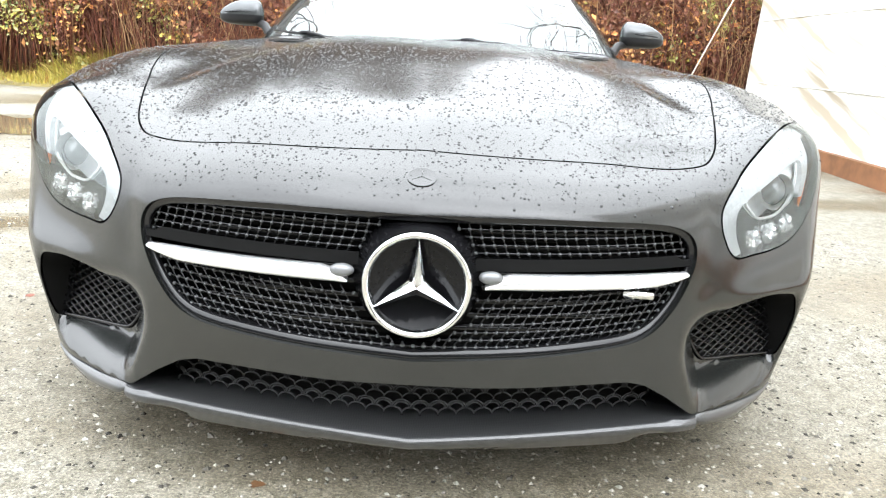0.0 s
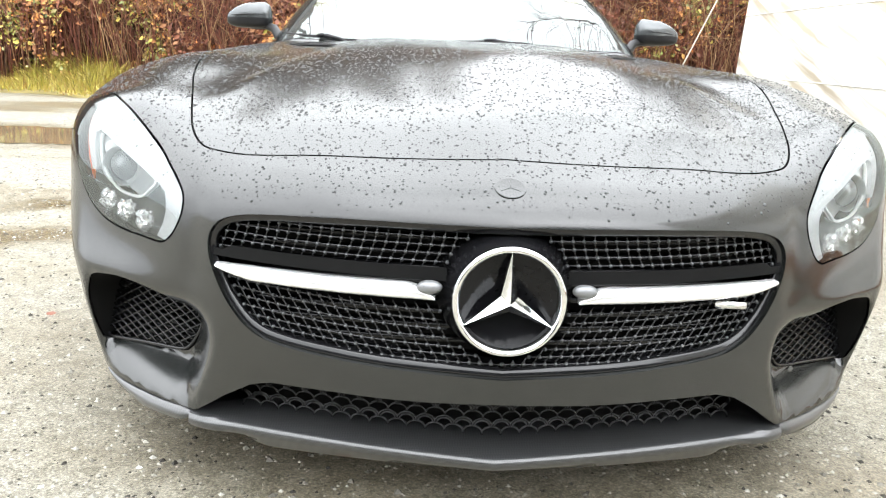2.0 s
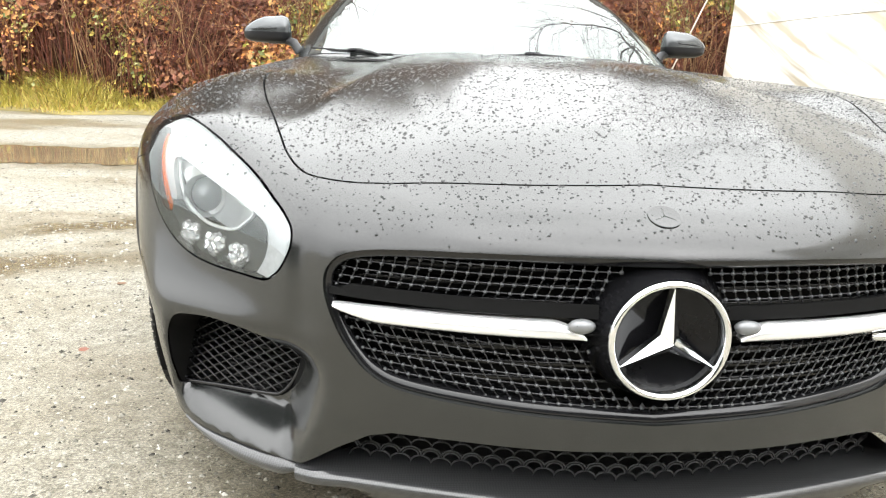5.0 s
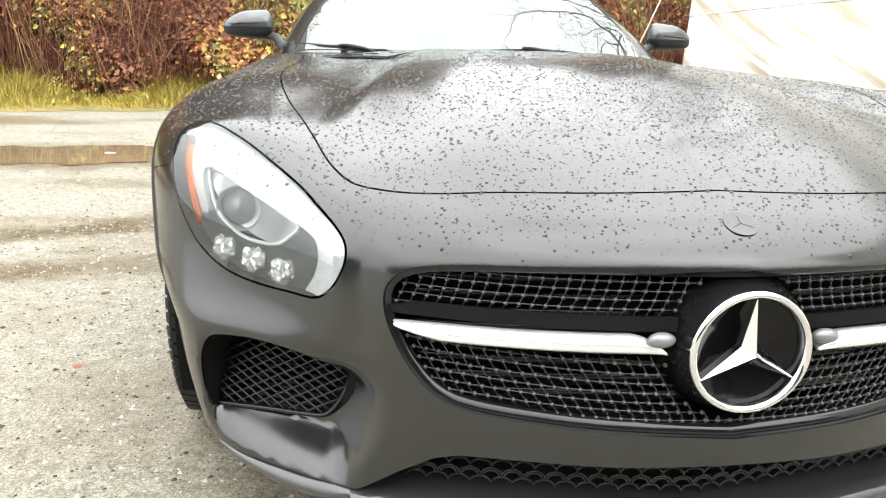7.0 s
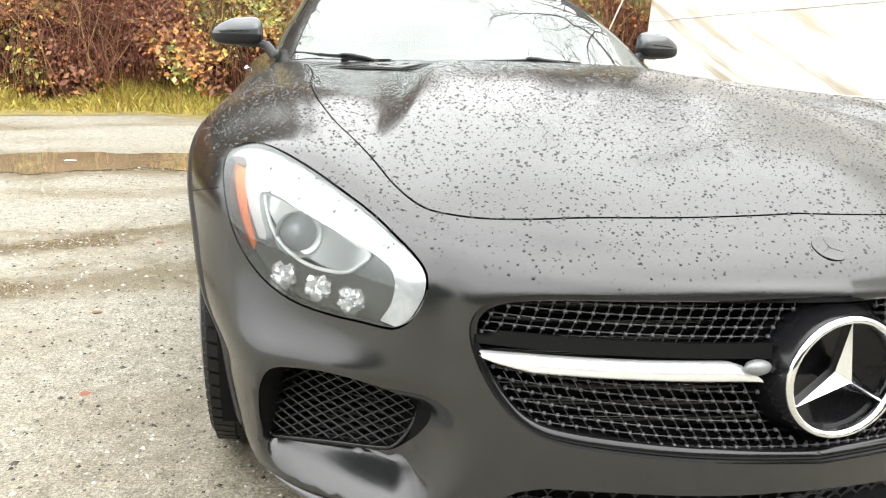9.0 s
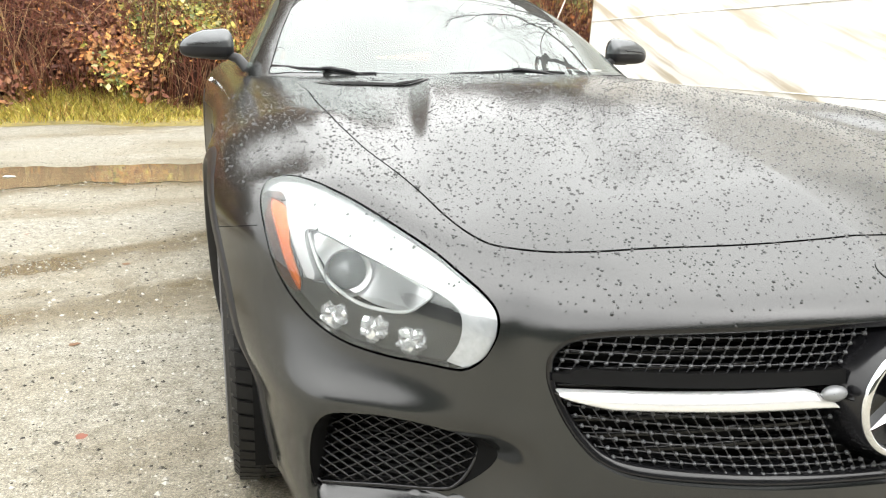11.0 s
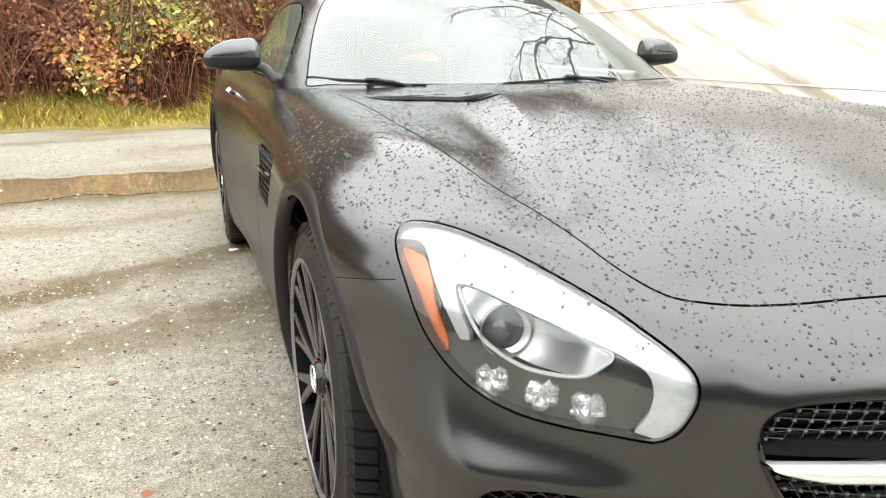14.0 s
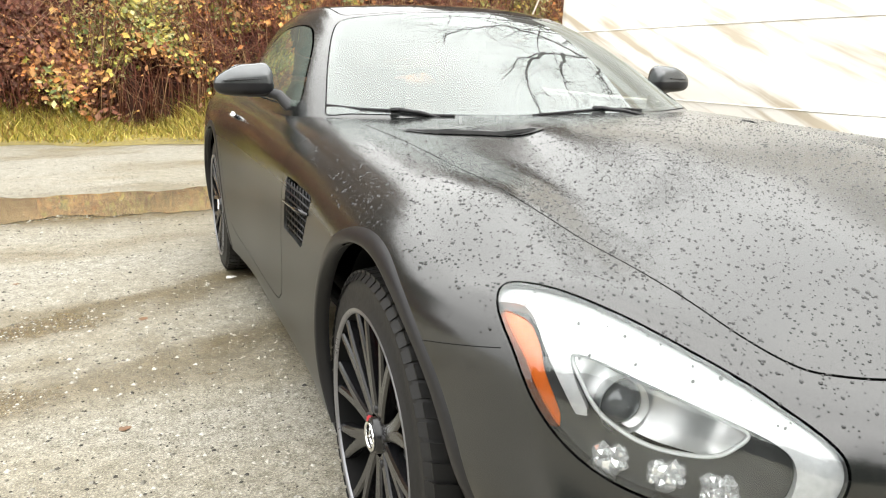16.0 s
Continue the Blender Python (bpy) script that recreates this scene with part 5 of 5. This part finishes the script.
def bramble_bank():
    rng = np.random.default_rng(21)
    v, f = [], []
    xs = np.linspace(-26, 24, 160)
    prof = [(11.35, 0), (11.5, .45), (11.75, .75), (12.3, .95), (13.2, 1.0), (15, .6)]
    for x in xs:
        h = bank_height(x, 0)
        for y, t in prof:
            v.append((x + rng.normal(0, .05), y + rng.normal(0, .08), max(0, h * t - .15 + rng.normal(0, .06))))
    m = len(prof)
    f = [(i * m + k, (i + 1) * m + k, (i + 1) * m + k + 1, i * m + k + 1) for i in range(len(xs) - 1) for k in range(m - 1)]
    # core sheet behind canes and leaves; its dark brown paints the shade inside the hedge
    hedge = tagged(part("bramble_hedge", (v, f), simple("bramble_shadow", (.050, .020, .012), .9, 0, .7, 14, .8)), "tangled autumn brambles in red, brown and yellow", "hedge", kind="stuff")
    # canes
    geos = []
    for _ in range(4200):
        x, y = rng.uniform(-11, 6), rng.uniform(11.05, 11.9)
        h = bank_height(x, 0) * rng.uniform(.4, 1.05)
        dx, dy, sag = rng.normal(0, 1.1), rng.normal(-.2, .3), rng.uniform(.7, 1.5)
        pts = [(x + dx * t ** 1.5 + .05 * math.sin(9 * t + x), y + dy * t * t, max(.02, h * (2 * t - sag * t * t))) for t in (0, .2, .4, .6, .8, 1)]
        geos.append(tube(pts, [.006, .006, .005, .004, .003, .0015], 4))
    part("canes", merge(*geos), varied("cane_bark", [(.10, .026, .016), (.20, .062, .032), (.12, .038, .022), (.42, .27, .13), (.16, .042, .022), (.07, .022, .014)], .7), hedge, "reddish bramble canes")
    # leaves
    n = 150000
    x = rng.uniform(-11, 6, n)
    t = rng.random(n) ** .8
    hh = np.array([bank_height(a, 0) for a in x])
    z = hh * (t * 1.06) + .08
    y = 11.20 + .75 * t ** 2 + .22 * np.sin(x * 2.7 + 3 * t) * np.sin(x * 1.1 + 5 * t) + rng.normal(0, .15, n)
    clump = np.sin(x * 3.1 + z * 2.3) + np.sin(x * 1.3 - z * 4.1 + 2) + rng.normal(0, .7, n)
    keep = clump > .05 - 1.2 * (t > .42) + .4 * (t < .22)
    x, y, z = x[keep], y[keep], z[keep]
    tone = (np.sin(x * .9 + 1.2 * z) + np.sin(x * 2.3 - 1.7 * z + 1) + .8 * np.sin(x * 6.1 + 4.3 * z) + rng.normal(0, .5, len(x)))
    groups = {"yellow-green leaves": (tone > .45, [(.34, .30, .05), (.17, .20, .04), (.62, .47, .10), (.09, .13, .035), (.50, .44, .20)]),
              "russet leaves": ((tone <= .45) & (tone > -.7), [(.22, .075, .026), (.38, .17, .05), (.13, .042, .018), (.55, .30, .08), (.60, .20, .05)]),
              "dark red leaves": (tone <= -.7, [(.13, .036, .016), (.20, .062, .026), (.07, .022, .012), (.30, .13, .05)])}
    for name, (sel, cols) in groups.items():
        lv, lf = [], []
        for px, py, pz in zip(x[sel], y[sel], z[sel]):
            r = rng.uniform(.016, .040) * (1.75 if rng.random() < .25 else 1)
            d = Vector(rng.normal(0, 1, 3)).normalized()
            u = Vector((rng.normal(0, .5), -1, rng.normal(.5, .5))).normalized()
            w = d.cross(u).normalized()
            d = u.cross(w)
            o = Vector((px, py, pz))
            i = len(lv)
            lv += [o - d * r, o + w * r * .6 + u * r * .15, o + d * r, o - w * r * .6 + u * r * .15]
            lf += [(i, i + 1, i + 2), (i, i + 2, i + 3)]
        part("foliage", (lv, lf), varied(name.replace(" ", "_").replace("-", "_"), cols, .6), hedge, name, smooth=False)


bramble_bank()


def grass_strip():
    rng = np.random.default_rng(5)
    vs, fs = [], []
    for _ in range(60000):
        x = rng.uniform(-13, 6)
        y = rng.uniform(0, 1)
        edge = 9.95 + .22 * math.sin(x * 1.7) + .12 * math.sin(x * 4.3)
        yy = edge + y * 1.6
        if rng.random() > .3 + .9 * y:
            continue
        h = rng.uniform(.06, .34) * (.25 + 1.6 * y) * (1 + .5 * math.sin(x * 2.2 + 1))
        dx, dy = rng.normal(0, .6) * h, rng.normal(-.2, .45) * h
        w = rng.uniform(.004, .010)
        i = len(vs)
        vs += [(x - w, yy, 0), (x + w, yy, 0), (x + dx * .4 + w * .7, yy + dy * .4, h * .6), (x + dx * .4 - w * .7, yy + dy * .4, h * .6), (x + dx, yy + dy, h * rng.uniform(.7, 1))]
        fs += [(i, i + 1, i + 2, i + 3), (i + 3, i + 2, i + 4)]
    tagged(part("grass", (vs, fs), varied("autumn_grass", [(.20, .19, .025), (.44, .35, .05), (.28, .27, .035), (.56, .42, .11), (.11, .12, .02), (.36, .19, .05), (.50, .46, .08)], .6), smooth=False), "long yellow-green grass along the gravel", "grass", kind="stuff")
    v, f = [], []
    xs = np.linspace(-26, 24, 200)
    for x in xs:
        e = 9.88 + .22 * math.sin(x * 1.7) + .12 * math.sin(x * 4.3)
        v += [(x, e, .004), (x, e + .15, .035), (x, 11.6, .06)]
    f = [(i * 3 + k, (i + 1) * 3 + k, (i + 1) * 3 + k + 1, i * 3 + k + 1) for i in range(len(xs) - 1) for k in range(2)]
    tagged(part("verge", (v, f), simple("mossy_verge", (.17, .135, .04), .9, 0, .7, 14, .6)), "mossy yellow-green verge", "verge", kind="structure")


grass_strip()


def bare_tree(base, height, lean, seed, spread=.5, most=5, name="bare_tree", thick=.014, limbs=()):
    rng = np.random.default_rng(seed)
    geos, limb_tubes = [], []

    def grow(p, d, length, r, depth):
        pts, rad = [p], [r]
        q, dd = Vector(p), Vector(d)
        for k in range(4):
            dd = (dd + Vector(rng.normal(0, .10 + .03 * depth, 3)) + Vector((0, 0, .03))).normalized()
            q = q + dd * length / 4
            pts.append(q.copy())
            rad.append(r * (1 - .13 * (k + 1)))
        geos.append(tube(pts, rad, 6 if depth < 2 else 4 if depth < 4 else 3))
        if depth >= most:
            return
        for k in range(3 if depth < 4 else 2):
            i = 4 if k == 0 else int(rng.integers(2, 5))
            side = Vector(rng.normal(0, 1, 3))
            nd = (dd + side * spread * (.35 if k == 0 else .8)).normalized()
            grow(pts[i], nd, length * rng.uniform(.62, .82), rad[i] * (.85 if k == 0 else .6), depth + 1)

    # long limbs set with twigs
    for path in limbs:
        p = [Vector(q) for q in path]
        line = []
        for a, b in zip(p, p[1:]):
            line += [a.lerp(b, k / 5) + Vector(rng.normal(0, .05, 3)) for k in range(5)]
        line.append(p[-1])
        limb_tubes.append(tube(line, [.060 * (1 - k / len(line)) ** .8 + .006 for k in range(len(line))], 6))
        for i in range(3, len(line)):
            way = (line[i] - line[i - 1]).normalized()
            for _ in range(3):
                grow(line[i], (way * .7 + Vector(rng.normal(0, .75, 3))).normalized(), rng.uniform(.5, 1.3), .011, most - 3)
    trunk_dir = Vector(lean).normalized()
    grow(Vector(base), trunk_dir, height * .34, height * thick, 0)
    stem = tube([base, Vector(base) + trunk_dir * height * .17, Vector(base) + trunk_dir * height * .34], [height * thick, height * thick * .8, height * thick * .55], 10)
    t = tagged(part(name, stem, BARK), "tall bare deciduous tree without leaves", "tree", group="bare trees")
    part("branches", merge(*limb_tubes, *geos), BARK, t, "bare dark branches and twigs")


BARK = simple("tree_bark", (.07, .055, .045), .85, 0, .4, 20, .5)
bare_tree((8.4, 10.6, 0), 15, (-.34, -.10, 1), 3, .8, 6, thick=.012,
          limbs=[[(7.6, 10.2, 3.6), (7.5, 10, 6.0), (6.3, 9.9, 8.0), (5.5, 9.8, 11.2)], [(7.5, 10, 6.0), (6.0, 10, 5.9), (4.8, 10, 5.9), (4.1, 10, 7.0), (3.2, 10, 8.4)], [(7.0, 10, 6.8), (7.6, 10, 8.8), (8.0, 10, 10.2)], [(6.5, 10, 7.6), (6.4, 10, 9.8), (6.5, 9.8, 12.2)], [(7.6, 10.1, 5.5), (8.6, 10, 7.0), (9.3, 10, 8.3)]])
bare_tree((-9, 15.5, 0), 8, (.0, -.1, 1), 8, .6)
bare_tree((-5, 16.5, 0), 7, (.05, -.1, 1), 14, .6)


def chain_fence():
    y0, y1, x0, x1 = 12.9, 12.9, -10.0, 12.0
    geos = []
    h = 2.25
    k = 0.0
    while x0 + k < x1:
        for s in (1, -1):
            a = (x0 + k, y0, 0.05)
            b = (x0 + k + s * h, y0, h)
            geos.append(tube([a, b], .0022, 3))
        k += .075
    rail = tube([(x0, y0, h), (x1, y0, h)], .022, 8)
    fence = tagged(part("chain_link_fence", rail, simple("galvanised_steel", (.34, .35, .35), .45, .6, .2, 40)), "grey chain-link fence behind the brambles", "fence")
    tagged(part("wire_mesh", merge(*geos), simple("grey_wire", (.25, .26, .26), .5, .5, .1, 40), fence, "grey wire mesh"), kind="stuff")
    x = x0
    while x <= x1:
        part("fence_post", tube([(x, y0 + .03, 0), (x, y0 + .03, h + .05)], .03, 8), simple("galvanised_post", (.30, .31, .31), .5, .6, .2, 40), fence)
        x += 2.75


chain_fence()


def woods(name, x0, x1, y, height, depth, seed, label, tone):
    """A dense far mass of bare woodland with a ragged top."""
    rng = np.random.default_rng(seed)
    v, f = [], []
    n = 120
    for i in range(n + 1):
        x = x0 + (x1 - x0) * i / n
        h = height(x) * (1 + .05 * math.sin(i * .9) + rng.normal(0, .035))
        for t, d in ((0, 0), (.35, -.1), (.7, .05), (1, .3), (.9, 1)):
            v.append((x + rng.normal(0, .1), y + depth * d + rng.normal(0, .15), max(0, h * t + (rng.normal(0, .12) if t else 0))))
    f = [(i * 5 + k, (i + 1) * 5 + k, (i + 1) * 5 + k + 1, i * 5 + k + 1) for i in range(n) for k in range(4)]
    w = tagged(part(name, (v, f), simple("bare_woodland", tone, .95, 0, .6, 3, .8)), label, "woods", kind="stuff")
    geos = []
    for _ in range(260):
        x = rng.uniform(x0, x1)
        h = height(x)
        b = Vector((x, y + rng.uniform(-.2, .6), h * .5))
        geos.append(tube([b, b + Vector((rng.normal(0, .4), rng.normal(0, .3), h * .45)), b + Vector((rng.normal(0, .8), rng.normal(0, .4), h * rng.uniform(.55, .8)))], [.05, .03, .008], 4))
    part("bare_stems", merge(*geos), BARK, w, "bare dark stems")


woods("woodland", -24, 22, 15.5, lambda x: 5.0 + 5.3 * (1 / (1 + math.exp((x - .9) * 1.8))) + 2.8 * (1 / (1 + math.exp(-(x - 4.8) * 1.5))), 3, 31, "brown bare woodland behind the brambles", (.08, .055, .038))
# added out of view behind the camera, so the car's front mirrors something dark
woods("woodland", -24, 20, -11, lambda x: 5.5 + .8 * math.sin(x * .4), -3, 37, "unseen dark wood added behind the camera to darken the car's reflections", (.040, .046, .038))


def tarp_material():
    """White sheeting; the shade of its slanting folds is painted in as beige streaks."""
    m, nt, b = material("white_tarpaulin")
    tc, mp, n = nt.nodes.new("ShaderNodeTexCoord"), nt.nodes.new("ShaderNodeMapping"), nt.nodes.new("ShaderNodeTexNoise")
    mp.vector_type = "TEXTURE"
    mp.inputs["Rotation"].default_value, mp.inputs["Scale"].default_value = (radians(20), 0, 0), (1, 3.2, .20)
    n.inputs["Scale"].default_value, n.inputs["Detail"].default_value = 1.5, 5
    r = nt.nodes.new("ShaderNodeValToRGB")
    for e, (p, c) in zip(r.color_ramp.elements, ((.355, (.50, .44, .345)), (.49, (.84, .83, .80)))):
        e.position, e.color = p, (*c, 1)
    nt.links.new(tc.outputs["Object"], mp.inputs["Vector"])
    nt.links.new(mp.outputs[0], n.inputs["Vector"])
    nt.links.new(n.outputs[0], r.inputs[0])
    nt.links.new(r.outputs[0], b.inputs["Base Color"])
    b.inputs["Roughness"].default_value = .5
    return m


def tent_wall():
    n, m = 90, 46
    a, b = Vector((3.55, 7.95, 0)), Vector((3.28, -2.5, 0))
    out = (b - a).normalized()
    side = Vector((-out.y, out.x, 0))
    if side.x > 0:
        side = -side
    v = []
    for i in range(n + 1):
        for j in range(m + 1):
            s, z = i / n * (b - a).length, .10 + j / m * 3.1
            fold = .045 * math.sin(3.1 * (s * .45 + z * 1.2) + 1.3 * math.sin(s * 1.3)) + 0.022 * math.sin(8.2 * (s * .35 + z * .9) + 2 * math.sin(s * .9 + z))
            fold += .05 * math.sin(z * .9) + .012 * math.sin(17 * s + 3 * z)
            fold *= min(1, s / 2.2)
            v.append(a + out * (s + .004 * math.sin(z * 5)) + side * (fold - .10 * z * .4) + Vector((0, 0, z)))
    f = [(i * (m + 1) + j, (i + 1) * (m + 1) + j, (i + 1) * (m + 1) + j + 1, i * (m + 1) + j + 1) for i in range(n) for j in range(m)]
    t = part("tent_wall", (v, f), tarp_material())
    mod = t.modifiers.new("thickness", "SOLIDIFY")
    mod.thickness = .004
    tagged(t, "white tarpaulin tent wall with slack folds", "tent")
    for z in (1.38, .70):
        row = [min(range(m + 1), key=lambda j: abs(.10 + j / m * 3.1 - z))] * (n + 1)
        part("seam", tube([v[i * (m + 1) + j] + side * .003 for i, j in enumerate(row)], .0055, 5), simple("grey_seam", (.66, .64, .60), .7, 0, .2, 30), t, "thin grey seam across the sheeting")
    bm = bmesh.new()
    L = (b - a).length
    q = [a + out * s + side * d + Vector((0, 0, z)) for s in (-.05, L) for d, z in ((.03, 0), (.03, .17), (-.04, .17), (-.04, 0))]
    bv = [bm.verts.new(p) for p in q]
    for k in range(4):
        bm.faces.new((bv[k], bv[(k + 1) % 4], bv[4 + (k + 1) % 4], bv[4 + k]))
    bm.faces.new(bv[:4][::-1])
    bm.faces.new(bv[4:])
    part("base_board", bm, simple("rusty_board", (.22, .10, .045), .75, 0, .4, 12, .3), t, "rust-brown board along the tent's foot", smooth=False)
    roof = [a + side * -.15 + Vector((0, 0, 3.18)), b + side * -.15 + Vector((0, 0, 3.18)), b - side * 4 + Vector((0, 0, 4.6)), a - side * 4 + Vector((0, 0, 4.6))]
    part("tent_roof", (roof, [(0, 1, 2, 3)]), simple("white_roof_sheet", (.86, .86, .84), .45, 0, .05, 3), t, "white tent roof sheet")
    gable = [a + side * -.12 + Vector((0, 0, 0)), a - side * 4, a - side * 4 + Vector((0, 0, 4.6)), a - side * .15 + Vector((0, 0, 3.18))]
    part("tent_gable", (gable, [(0, 1, 2, 3)]), simple("white_gable_sheet", (.84, .84, .82), .45, 0, .05, 3), t, "white tent end sheet")
    tagged(part("guy_rope", tube([(2.72, 8.3, 0), (3.41, 8.3, 1.65), (4.15, 8.3, 3.18)], .009, 6), simple("pale_rope", (.62, .55, .48), .8, 0, .2, 80)), "pale taut guy rope of the tent", "rope")


tent_wall()
